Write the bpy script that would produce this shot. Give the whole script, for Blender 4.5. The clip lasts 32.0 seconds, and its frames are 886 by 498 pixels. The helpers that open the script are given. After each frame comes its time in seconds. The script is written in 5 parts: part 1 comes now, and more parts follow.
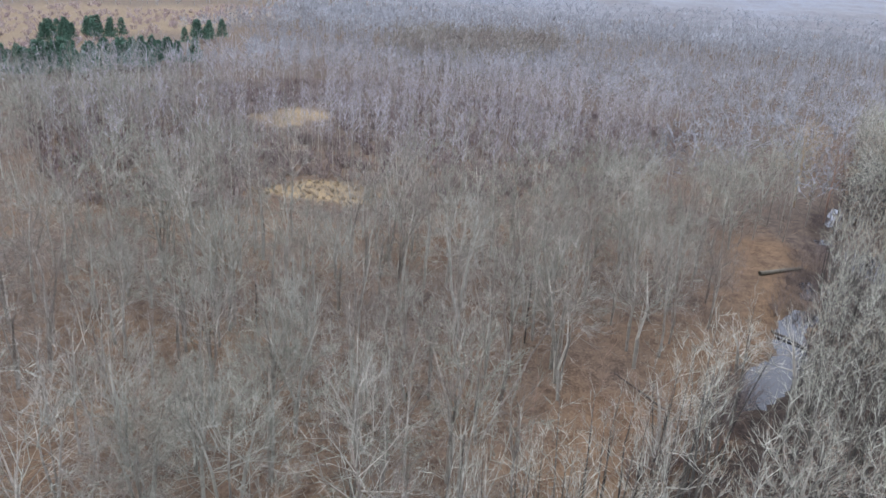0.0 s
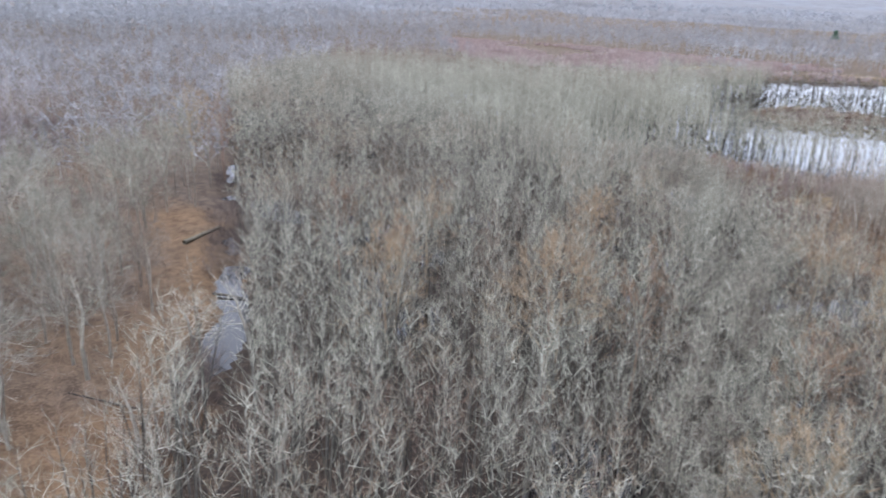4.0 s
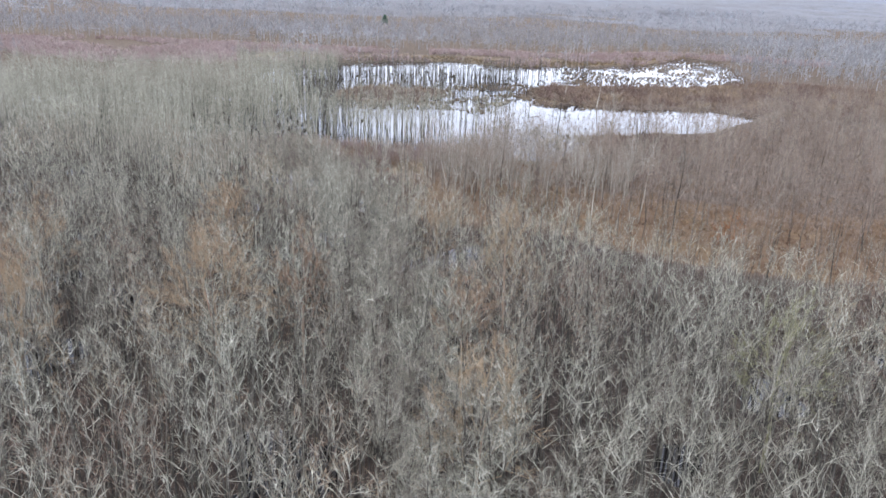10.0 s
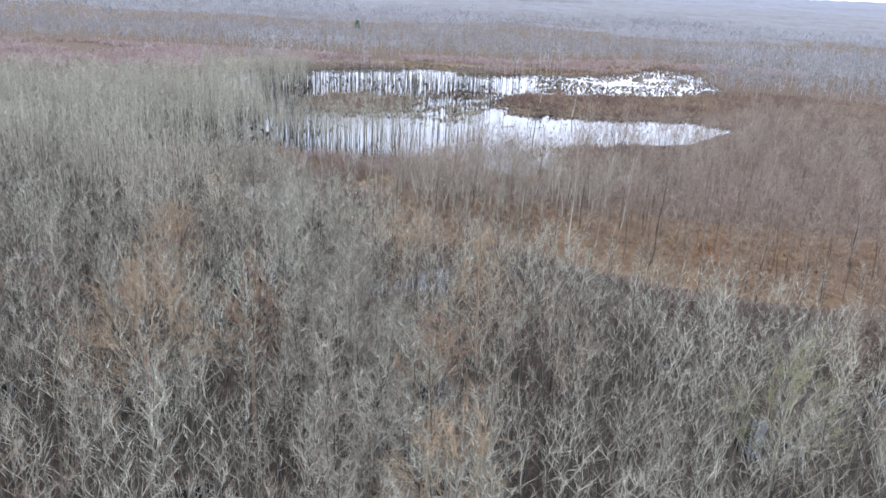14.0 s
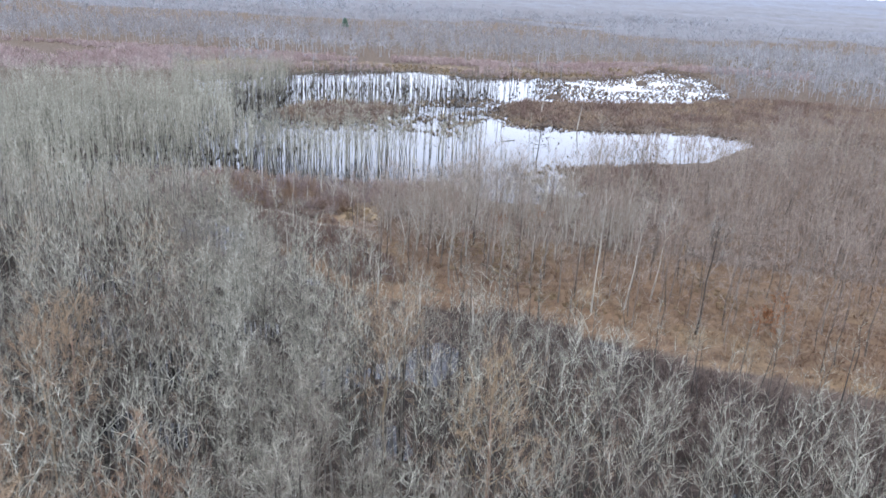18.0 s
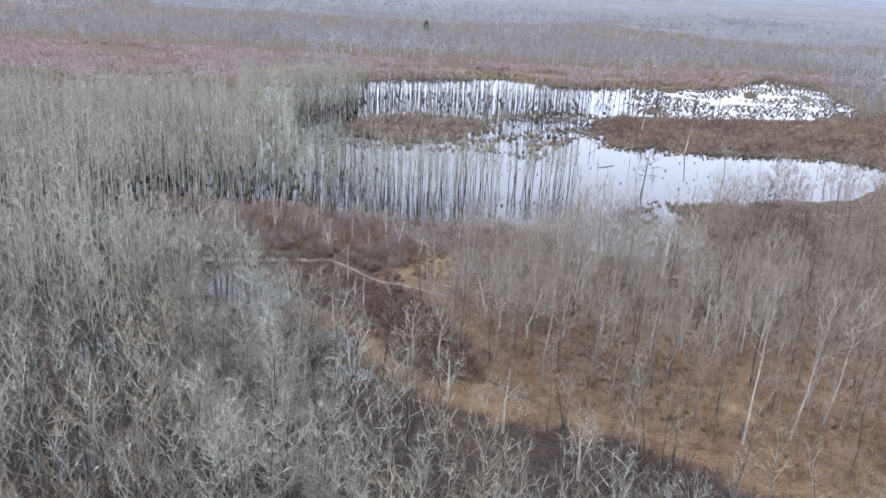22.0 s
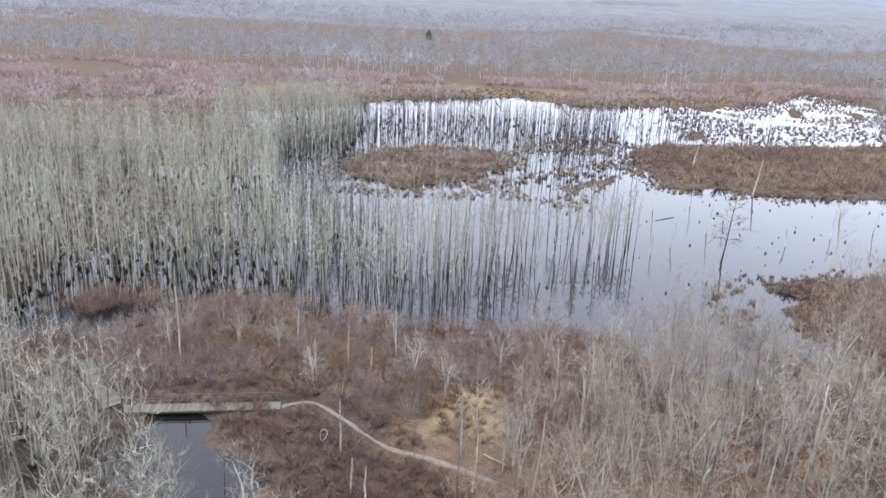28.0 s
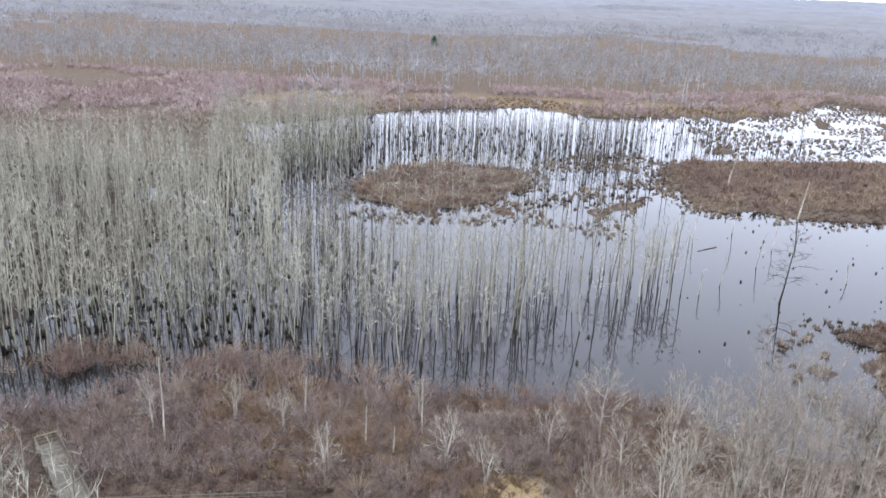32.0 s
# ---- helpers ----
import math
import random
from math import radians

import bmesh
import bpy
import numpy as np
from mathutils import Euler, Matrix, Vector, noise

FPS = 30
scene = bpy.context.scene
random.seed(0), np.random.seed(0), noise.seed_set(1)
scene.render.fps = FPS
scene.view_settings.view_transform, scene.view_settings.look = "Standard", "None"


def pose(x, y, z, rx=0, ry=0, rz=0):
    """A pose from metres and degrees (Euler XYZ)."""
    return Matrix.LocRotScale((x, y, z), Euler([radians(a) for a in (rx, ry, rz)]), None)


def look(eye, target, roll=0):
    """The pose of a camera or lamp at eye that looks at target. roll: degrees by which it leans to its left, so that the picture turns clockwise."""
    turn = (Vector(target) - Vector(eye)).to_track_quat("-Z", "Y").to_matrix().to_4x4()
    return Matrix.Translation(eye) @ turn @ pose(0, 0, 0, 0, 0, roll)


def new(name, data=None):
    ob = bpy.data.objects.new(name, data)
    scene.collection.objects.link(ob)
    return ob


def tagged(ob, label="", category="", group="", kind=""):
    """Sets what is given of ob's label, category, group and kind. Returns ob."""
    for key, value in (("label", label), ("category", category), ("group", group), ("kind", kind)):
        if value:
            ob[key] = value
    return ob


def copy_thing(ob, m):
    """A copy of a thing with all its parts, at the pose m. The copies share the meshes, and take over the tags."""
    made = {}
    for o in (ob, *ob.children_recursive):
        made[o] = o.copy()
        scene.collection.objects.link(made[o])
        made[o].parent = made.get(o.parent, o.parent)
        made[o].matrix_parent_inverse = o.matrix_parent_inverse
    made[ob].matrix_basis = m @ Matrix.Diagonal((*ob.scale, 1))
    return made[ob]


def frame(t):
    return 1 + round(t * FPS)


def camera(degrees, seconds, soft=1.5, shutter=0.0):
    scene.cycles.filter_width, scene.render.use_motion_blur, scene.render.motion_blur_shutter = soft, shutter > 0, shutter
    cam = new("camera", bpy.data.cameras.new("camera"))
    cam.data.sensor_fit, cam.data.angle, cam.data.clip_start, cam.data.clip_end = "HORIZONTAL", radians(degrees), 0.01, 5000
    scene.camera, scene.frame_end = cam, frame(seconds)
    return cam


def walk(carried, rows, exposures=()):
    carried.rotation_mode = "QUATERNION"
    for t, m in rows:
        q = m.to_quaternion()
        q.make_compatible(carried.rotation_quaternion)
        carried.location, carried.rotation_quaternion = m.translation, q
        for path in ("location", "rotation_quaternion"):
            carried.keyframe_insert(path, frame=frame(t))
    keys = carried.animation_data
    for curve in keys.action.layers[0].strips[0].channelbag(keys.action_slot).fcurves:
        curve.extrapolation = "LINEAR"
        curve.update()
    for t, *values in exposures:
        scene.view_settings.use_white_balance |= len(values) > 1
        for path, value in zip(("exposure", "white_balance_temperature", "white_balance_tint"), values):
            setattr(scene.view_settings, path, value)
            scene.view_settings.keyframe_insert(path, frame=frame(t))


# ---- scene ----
# ---------------------------------------------------------------- camera
cam = camera(60.53, 32.0, soft=1.6, shutter=0.3)
# seconds, place, tilt from straight down, heading, lean
PATH = [
    (0.0, 0.90, -0.20, 30.14, 69.85, 92.24, 3.75),
    (0.5, 0.57, -0.08, 30.07, 70.25, 91.54, 3.97),
    (1.0, 0.27, 0.03, 30.01, 70.70, 89.05, 4.14),
    (1.5, 0.06, 0.11, 29.98, 70.93, 84.78, 4.17),
    (2.0, -0.04, 0.13, 29.96, 70.86, 78.64, 3.99),
    (2.5, -0.10, 0.11, 29.95, 70.50, 71.25, 3.48),
    (3.0, -0.17, 0.05, 29.94, 70.32, 63.53, 2.98),
    (3.5, -0.29, -0.02, 29.93, 70.22, 55.78, 2.43),
    (4.0, -0.47, -0.06, 29.91, 70.18, 47.98, 2.07),
    (4.5, -0.73, -0.08, 29.88, 69.99, 40.26, 1.50),
    (6.5, -2.52, -0.91, 29.68, 68.90, 20.65, 2.65),
    (7.0, -2.59, -1.20, 29.70, 68.75, 19.05, 2.30),
    (7.5, -2.65, -1.48, 29.71, 75.35, 18.93, 2.02),
    (8.0, -2.73, -1.74, 29.71, 84.16, 19.54, 1.81),
    (8.5, -2.86, -1.94, 29.69, 79.14, 18.99, 1.82),
    (9.0, -3.00, -2.07, 29.67, 71.73, 18.51, 1.96),
    (9.5, -3.10, -2.12, 29.67, 70.45, 17.62, 2.10),
    (10.0, -3.17, -2.06, 29.68, 70.54, 16.83, 2.24),
    (10.5, -3.24, -1.89, 29.68, 70.63, 16.04, 2.38),
    (11.0, -3.30, -1.59, 29.66, 70.74, 15.33, 2.51),
    (11.5, -3.39, -1.15, 29.63, 70.77, 14.75, 2.63),
    (12.0, -3.50, -0.56, 29.60, 70.98, 14.30, 2.75),
    (12.5, -3.65, 0.19, 29.56, 71.00, 14.16, 2.85),
    (13.0, -3.86, 1.13, 29.53, 70.87, 13.96, 2.93),
    (13.5, -4.15, 2.26, 29.55, 71.06, 14.29, 2.98),
    (14.0, -4.49, 3.56, 29.60, 71.03, 14.74, 3.01),
    (14.5, -4.89, 5.01, 29.64, 71.07, 14.88, 3.02),
    (16.5, -7.61, 13.96, 29.94, 71.01, 14.30, 3.01),
    (17.0, -8.35, 16.45, 29.97, 70.83, 14.30, 3.06),
    (17.5, -9.10, 18.95, 30.01, 70.87, 14.09, 3.11),
    (18.0, -9.85, 21.46, 30.04, 70.80, 14.04, 3.16),
    (18.5, -10.61, 23.96, 30.07, 70.72, 14.25, 3.20),
    (19.0, -11.38, 26.43, 30.09, 70.59, 14.91, 3.20),
    (19.5, -12.16, 28.86, 30.07, 70.42, 16.03, 3.16),
    (20.0, -12.96, 31.27, 30.05, 70.33, 17.44, 3.09),
    (20.5, -13.81, 33.65, 30.03, 70.37, 18.78, 3.03),
    (21.0, -14.72, 36.03, 30.02, 70.53, 19.61, 3.00),
    (21.5, -15.70, 38.42, 30.04, 70.52, 19.87, 3.02),
    (22.0, -16.73, 40.79, 30.07, 70.55, 20.03, 3.07),
    (22.5, -17.79, 43.16, 30.11, 70.59, 20.07, 3.12),
    (23.0, -18.88, 45.50, 30.13, 70.59, 19.84, 3.15),
    (23.5, -19.97, 47.81, 30.12, 70.67, 20.04, 3.11),
    (24.0, -21.07, 50.08, 30.11, 70.71, 19.98, 3.05),
    (24.5, -22.17, 52.34, 30.09, 70.76, 20.04, 2.96),
    (25.0, -23.27, 54.57, 30.07, 70.71, 19.91, 2.87),
    (25.5, -24.38, 56.78, 30.08, 70.83, 20.10, 2.79),
    (27.5, -28.76, 64.90, 30.32, 70.90, 20.06, 2.67),
    (28.0, -29.64, 66.45, 30.35, 70.94, 20.02, 2.64),
    (28.5, -30.49, 67.90, 30.37, 70.98, 20.07, 2.61),
    (29.0, -31.30, 69.27, 30.39, 70.96, 20.16, 2.59),
    (29.5, -32.09, 70.54, 30.42, 71.00, 20.19, 2.57),
    (30.0, -32.86, 71.73, 30.45, 71.20, 20.11, 2.55),
    (30.5, -33.62, 72.83, 30.46, 71.03, 20.18, 2.55),
    (31.0, -34.37, 73.87, 30.48, 71.08, 20.13, 2.56),
    (31.5, -35.12, 74.86, 30.50, 71.07, 20.08, 2.58),
    (32.0, -35.86, 75.83, 30.54, 71.21, 20.10, 2.60),
]
walk(cam, [(t, pose(x, y, z, tilt, 0, turn) @ pose(0, 0, 0, 0, 0, lean)) for t, x, y, z, tilt, turn, lean in PATH],
     [(0.0, 0.05, 6250, 10), (3.0, 0.14, 6250, 10), (4.5, 0.27, 6250, 10), (6.5, 0.35, 6150, 10), (7.2, 0.3, 6100, 10), (8.0, 0.1, 6200, 10), (9.0, -0.1, 6400, 10), (10.0, 0.15, 6400, 10), (12.0, 0.2, 6350, 10), (17.0, 0.17, 6150, 10),
      (20.0, 0.17, 6150, 10), (23.0, 0.1, 6250, 10), (28.0, 0.26, 6450, 10), (30.0, 0.28, 6450, 10), (32.0, 0.22, 6450, 10)])

# ---------------------------------------------------------------- light: a bright overcast winter sky
world = bpy.data.worlds.new("overcast")
scene.world = world
world.use_nodes = True
wn, wl = world.node_tree.nodes, world.node_tree.links
sky = wn.new("ShaderNodeTexSky")
sky.sky_type = "NISHITA"
sky.sun_disc = False
sky.sun_elevation, sky.sun_rotation = radians(38), radians(200)
clear = wn["Background"]
wl.new(sky.outputs["Color"], clear.inputs["Color"])
clear.inputs["Strength"].default_value = 0.06
cloud = wn.new("ShaderNodeBackground")
cloud.inputs["Color"].default_value = (0.897, 0.94, 1.125, 1)
up = wn.new("ShaderNodeSeparateXYZ")
wl.new(wn.new("ShaderNodeTexCoord").outputs["Generated"], up.inputs[0])
dome = wn.new("ShaderNodeMapRange")
dome.inputs["To Min"].default_value, dome.inputs["To Max"].default_value = 2.1, 3.05
wl.new(up.outputs["Z"], dome.inputs["Value"])
wl.new(dome.outputs[0], cloud.inputs["Strength"])
both = wn.new("ShaderNodeAddShader")
wl.new(clear.outputs[0], both.inputs[0])
wl.new(cloud.outputs[0], both.inputs[1])
wl.new(both.outputs[0], wn["World Output"].inputs["Surface"])
lamp = bpy.data.lights.new("sun", "SUN")
lamp.energy, lamp.angle, lamp.color = 1.2, radians(40), (1.0, 0.97, 0.93)
sun = new("sun", lamp)
sun.matrix_world = look((0, 0, 200), (60, 150, 0))

# ---------------------------------------------------------------- materials
def material(name, rough=0.9, spec=0.2):
    m = bpy.data.materials.new(name)
    m.use_nodes = True
    b = m.node_tree.nodes["Principled BSDF"]
    b.inputs["Roughness"].default_value = rough
    b.inputs["Specular IOR Level"].default_value = spec
    return m, m.node_tree.nodes, m.node_tree.links, b


def bark(name, dark, mid, pale, joined, grain=6.0):
    """Bark or twigs: three tones from one plant to the next, fine streaks on top."""
    m, n, l, b = material(name)
    if joined:
        who = n.new("ShaderNodeAttribute")
        who.attribute_name = "tone"
        which = who.outputs["Fac"]
    else:
        which = n.new("ShaderNodeObjectInfo").outputs["Random"]
    ramp = n.new("ShaderNodeValToRGB")
    ramp.color_ramp.elements[0].color = (*dark, 1)
    ramp.color_ramp.elements[1].color = (*pale, 1)
    ramp.color_ramp.elements.new(0.5).color = (*mid, 1)
    l.new(which, ramp.inputs["Fac"])
    place = n.new("ShaderNodeNewGeometry")
    tex = n.new("ShaderNodeTexNoise")
    tex.inputs["Scale"].default_value = grain
    tex.inputs["Detail"].default_value = 3
    l.new(place.outputs["Position"], tex.inputs["Vector"])
    span = n.new("ShaderNodeMapRange")
    span.inputs["To Min"].default_value, span.inputs["To Max"].default_value = 0.55, 1.45
    l.new(tex.outputs["Fac"], span.inputs["Value"])
    isle = n.new("ShaderNodeMapRange")
    isle.inputs["To Min"].default_value, isle.inputs["To Max"].default_value = 0.7, 1.3
    l.new(place.outputs["Random Per Island"], isle.inputs["Value"])
    times = n.new("ShaderNodeMath")
    times.operation = "MULTIPLY"
    l.new(span.outputs[0], times.inputs[0])
    l.new(isle.outputs[0], times.inputs[1])
    mix = n.new("ShaderNodeVectorMath")
    mix.operation = "SCALE"
    l.new(ramp.outputs["Color"], mix.inputs[0])
    l.new(times.outputs[0], mix.inputs["Scale"])
    l.new(mix.outputs[0], b.inputs["Base Color"])
    return m


def pair(name, dark, mid, pale, grain=6.0):
    return bark(name, dark, mid, pale, False, grain), bark(name + "_joined", dark, mid, pale, True, grain)


SWAMP_BARK = pair("grey_lichen_bark", (0.185, 0.17, 0.135), (0.275, 0.266, 0.214), (0.37, 0.364, 0.296), 3)
# trunk colour holds the shade below the crowns, hence near black
SWAMP_TRUNK = pair("shade_dark_bark", (0.03, 0.027, 0.023), (0.055, 0.05, 0.042), (0.11, 0.103, 0.086), 3)
SWAMP_TWIG = pair("grey_twigs", (0.122, 0.099, 0.078), (0.162, 0.149, 0.118), (0.205, 0.2, 0.158))
POND_TWIG = pair("olive_grey_twigs", (0.185, 0.174, 0.135), (0.23, 0.225, 0.176), (0.28, 0.277, 0.22))
FLOOD_BARK = pair("pale_olive_bark", (0.15, 0.143, 0.108), (0.25, 0.244, 0.185), (0.35, 0.345, 0.27), 3)
DROWNED_BARK = bark("weathered_drowned_bark", (0.06, 0.057, 0.046), (0.15, 0.145, 0.115), (0.26, 0.255, 0.2), False, 3)
EAST_TWIG = pair("tan_brown_twigs", (0.165, 0.125, 0.097), (0.195, 0.157, 0.126), (0.235, 0.206, 0.172))
RUST_TWIG = pair("budding_red_twigs", (0.155, 0.10, 0.075), (0.185, 0.128, 0.09), (0.225, 0.172, 0.105))
OAK_BARK = pair("brown_grey_bark", (0.115, 0.095, 0.075), (0.19, 0.168, 0.135), (0.27, 0.25, 0.202), 3)
OAK_TWIG = pair("brown_grey_twigs", (0.128, 0.103, 0.084), (0.168, 0.146, 0.122), (0.212, 0.201, 0.171))
PALE_OAK_TWIG = pair("pale_lichened_twigs", (0.155, 0.152, 0.117), (0.205, 0.203, 0.16), (0.255, 0.254, 0.208))
EAST_BARK = pair("dark_maple_bark", (0.05, 0.04, 0.032), (0.1, 0.085, 0.068), (0.2, 0.18, 0.148), 3)
MAUVE_TWIG = pair("mauve_brown_twigs", (0.105, 0.075, 0.067), (0.155, 0.12, 0.107), (0.21, 0.17, 0.145))
SCRUB_TWIG = bark("tan_scrub_twigs", (0.145, 0.108, 0.083), (0.185, 0.143, 0.113), (0.22, 0.18, 0.142), True)
RUSSET_LEAF = bark("russet_dead_leaves", (0.16, 0.07, 0.03), (0.2, 0.095, 0.042), (0.25, 0.13, 0.06), False)
PALE_BARK = pair("pale_grey_bark", (0.225, 0.205, 0.168), (0.285, 0.265, 0.22), (0.345, 0.325, 0.275), 3)
POPLAR_TWIG = pair("lilac_grey_twigs", (0.215, 0.195, 0.195), (0.265, 0.25, 0.253), (0.315, 0.303, 0.31))
RED_TWIG = pair("red_brown_twigs", (0.078, 0.05, 0.043), (0.135, 0.094, 0.075), (0.215, 0.163, 0.112))
BRACKEN = bark("rusty_bracken", (0.10, 0.062, 0.04), (0.15, 0.098, 0.06), (0.21, 0.15, 0.088), True)
DARK_TWIG = pair("dark_purple_twigs", (0.055, 0.04, 0.035), (0.085, 0.064, 0.054), (0.125, 0.098, 0.08))
HEATH = pair("faded_red_heath", (0.225, 0.163, 0.149), (0.265, 0.205, 0.19), (0.305, 0.254, 0.234))
REED = pair("dry_reed", (0.12, 0.088, 0.052), (0.175, 0.13, 0.075), (0.23, 0.175, 0.105))
# distant twigs: haze is mixed into the three tones, paler and bluer
HAZED_TWIG = pair("haze_tinted_twigs", (0.18, 0.174, 0.175), (0.226, 0.228, 0.232), (0.275, 0.282, 0.292), 0.2)
NEEDLE = pair("pine_needles", (0.045, 0.085, 0.058), (0.06, 0.11, 0.075), (0.075, 0.13, 0.09))
DARK_WOOD = pair("wet_dark_wood", (0.025, 0.022, 0.018), (0.038, 0.032, 0.026), (0.05, 0.043, 0.035), 4)
TIMBER = pair("weathered_timber", (0.085, 0.079, 0.06), (0.11, 0.10, 0.078), (0.145, 0.132, 0.104), 5)


def ground_material():
    m, n, l, b = material("leaf_litter", 0.95, 0.1)
    place = n.new("ShaderNodeNewGeometry").outputs["Position"]

    def clouds(scale, detail=4):
        tex = n.new("ShaderNodeTexNoise")
        tex.inputs["Scale"].default_value, tex.inputs["Detail"].default_value = scale, detail
        l.new(place, tex.inputs["Vector"])
        return tex.outputs["Fac"]

    def ramp(fac, *stops):
        r = n.new("ShaderNodeValToRGB")
        while len(r.color_ramp.elements) < len(stops):
            r.color_ramp.elements.new(0.5)
        for e, (p, c) in zip(r.color_ramp.elements, stops):
            e.position, e.color = p, (*c, 1)
        l.new(fac, r.inputs["Fac"])
        return r.outputs["Color"]

    def blend(fac, a, c):
        x = n.new("ShaderNodeMix")
        x.data_type = "RGBA"
        l.new(fac, x.inputs["Factor"])
        l.new(a, x.inputs["A"])
        l.new(c, x.inputs["B"])
        return x.outputs["Result"]

    sum_ = n.new("ShaderNodeMix")
    sum_.inputs["Factor"].default_value = 0.55
    l.new(clouds(0.9, 4), sum_.inputs["A"])
    l.new(clouds(5.0, 6), sum_.inputs["B"])
    fine, broad = sum_.outputs["Result"], clouds(0.12, 3)
    litter = blend(broad, ramp(fine, (0.38, (0.03, 0.021, 0.015)), (0.62, (0.092, 0.066, 0.046))), ramp(fine, (0.38, (0.04, 0.031, 0.025)), (0.62, (0.115, 0.09, 0.068))))
    rust = ramp(fine, (0.36, (0.055, 0.033, 0.018)), (0.64, (0.148, 0.097, 0.056)))
    straw = ramp(fine, (0.37, (0.11, 0.078, 0.042)), (0.63, (0.25, 0.185, 0.10)))
    mud = ramp(fine, (0.36, (0.012, 0.01, 0.009)), (0.64, (0.045, 0.034, 0.026)))
    cover = n.new("ShaderNodeAttribute")
    cover.attribute_name = "cover"
    parts = n.new("ShaderNodeSeparateColor")
    l.new(cover.outputs["Color"], parts.inputs[0])
    c = blend(parts.outputs[0], litter, rust)
    c = blend(parts.outputs[1], c, straw)
    c = blend(parts.outputs[2], c, mud)
    l.new(c, b.inputs["Base Color"])
    bump = n.new("ShaderNodeBump")
    bump.inputs["Strength"].default_value, bump.inputs["Distance"].default_value = 0.6, 0.15
    l.new(clouds(4, 5), bump.inputs["Height"])
    l.new(bump.outputs[0], b.inputs["Normal"])
    return m


GROUND = ground_material()


def water_material():
    m, n, l, b = material("still_dark_water", 0.012, 0.5)
    b.inputs["IOR"].default_value = 1.33
    b.inputs["Base Color"].default_value = (0.007, 0.0065, 0.006, 1)
    place = n.new("ShaderNodeNewGeometry").outputs["Position"]
    tex = n.new("ShaderNodeTexNoise")
    tex.inputs["Scale"].default_value, tex.inputs["Detail"].default_value = 1.3, 3
    l.new(place, tex.inputs["Vector"])
    bump = n.new("ShaderNodeBump")
    bump.inputs["Strength"].default_value, bump.inputs["Distance"].default_value = 0.02, 0.01
    l.new(tex.outputs["Fac"], bump.inputs["Height"])
    l.new(bump.outputs[0], b.inputs["Normal"])
    return m


WATER = water_material()

# ---------------------------------------------------------------- plan
def hash2(i, j, seed):
    v = np.sin(i * 127.1 + j * 311.7 + seed * 74.7) * 43758.5453
    return v - np.floor(v)


def lumps(x, y, size, seed=0, octaves=3):
    """Soft noise, about -1 to 1, with lumps of that size in metres."""
    x, y = np.asarray(x, float), np.asarray(y, float)
    total, weight = 0.0, 0.0
    for k in range(octaves):
        u, v = x / size * 2 ** k, y / size * 2 ** k
        i, j = np.floor(u), np.floor(v)
        a, b = u - i, v - j
        a, b = a * a * (3 - 2 * a), b * b * (3 - 2 * b)
        h = (hash2(i, j, seed + k) * (1 - a) + hash2(i + 1, j, seed + k) * a) * (1 - b) + (hash2(i, j + 1, seed + k) * (1 - a) + hash2(i + 1, j + 1, seed + k) * a) * b
        total, weight = total + (h * 2 - 1) * 0.5 ** k, weight + 0.5 ** k
    return total / weight * 1.5


def inside(poly, x, y):
    x, y = np.asarray(x, float), np.asarray(y, float)
    odd = np.zeros(x.shape, bool)
    for (ax, ay), (bx, by) in zip(poly, poly[1:] + poly[:1]):
        if ay != by:
            odd ^= ((ay > y) != (by > y)) & (x < (bx - ax) * (y - ay) / (by - ay) + ax)
    return odd


def away(line, x, y):
    """Distance to a broken line."""
    best = np.full(np.shape(x), 1e9)
    for (ax, ay), (bx, by) in zip(line, line[1:]):
        d2 = (bx - ax) ** 2 + (by - ay) ** 2
        t = np.clip(((x - ax) * (bx - ax) + (y - ay) * (by - ay)) / d2, 0, 1)
        best = np.minimum(best, np.hypot(x - ax - t * (bx - ax), y - ay - t * (by - ay)))
    return best


POND = [(-88, 108), (-80, 112), (-77, 118), (-68, 121), (-58, 127), (-48, 128), (-41, 132), (-34, 132), (-29, 129), (-24, 130), (-22, 136), (-24, 146), (-20, 153),
        (-13, 161), (4, 175), (16, 204), (4, 212), (-11, 204), (-25, 199), (-37, 197), (-44, 209), (-46, 219), (-44, 234), (-23, 246), (-3, 259), (20, 285), (14, 330), (11, 360), (-6, 370),
        (-19, 323), (-45, 298), (-70, 280), (-90, 287), (-118, 260), (-130, 228), (-140, 220), (-128, 206), (-112, 192), (-100, 170), (-92, 150), (-94, 125)]
ISLE = [(-92, 184), (-91, 198), (-82, 206), (-69, 209), (-65, 199), (-68, 183), (-77, 175), (-87, 177)]
HUMMOCKS = [(-69, 209), (-45, 220), (-41, 236), (-58, 236), (-70, 222)], [(-68, 181), (-46, 220), (-44, 205), (-48, 186), (-46, 175), (-60, 175), (-80, 166), (-86, 164), (-84, 172)]
ARM = [(-40, 243), (-20, 250), (20, 285), (14, 340), (11, 362), (-6, 372), (-22, 322), (-48, 292)]
BANK = [(-25, 138), (-28.5, 147), (-25.5, 155), (-19.5, 158), (-14, 163), (-4, 165), (-2, 140), (-16, 131), (-22, 132)]
SWAMP = [(-38, 11), (-46, 18), (-56, 25), (-66, 32), (-84, 40), (-101, 47), (-120, 58), (-160, 78), (-200, 120), (-190, 175), (-149, 218), (-112, 190), (-100, 170), (-92, 150), (-94, 125), (-88, 108),
         (-78, 104), (-66, 102), (-55, 99), (-45, 94), (-38, 90), (-31, 88), (-16, 88), (-6, 83), (8, 80), (40, 70), (70, 20), (50, -50), (-8, -50), (-22, -8)]
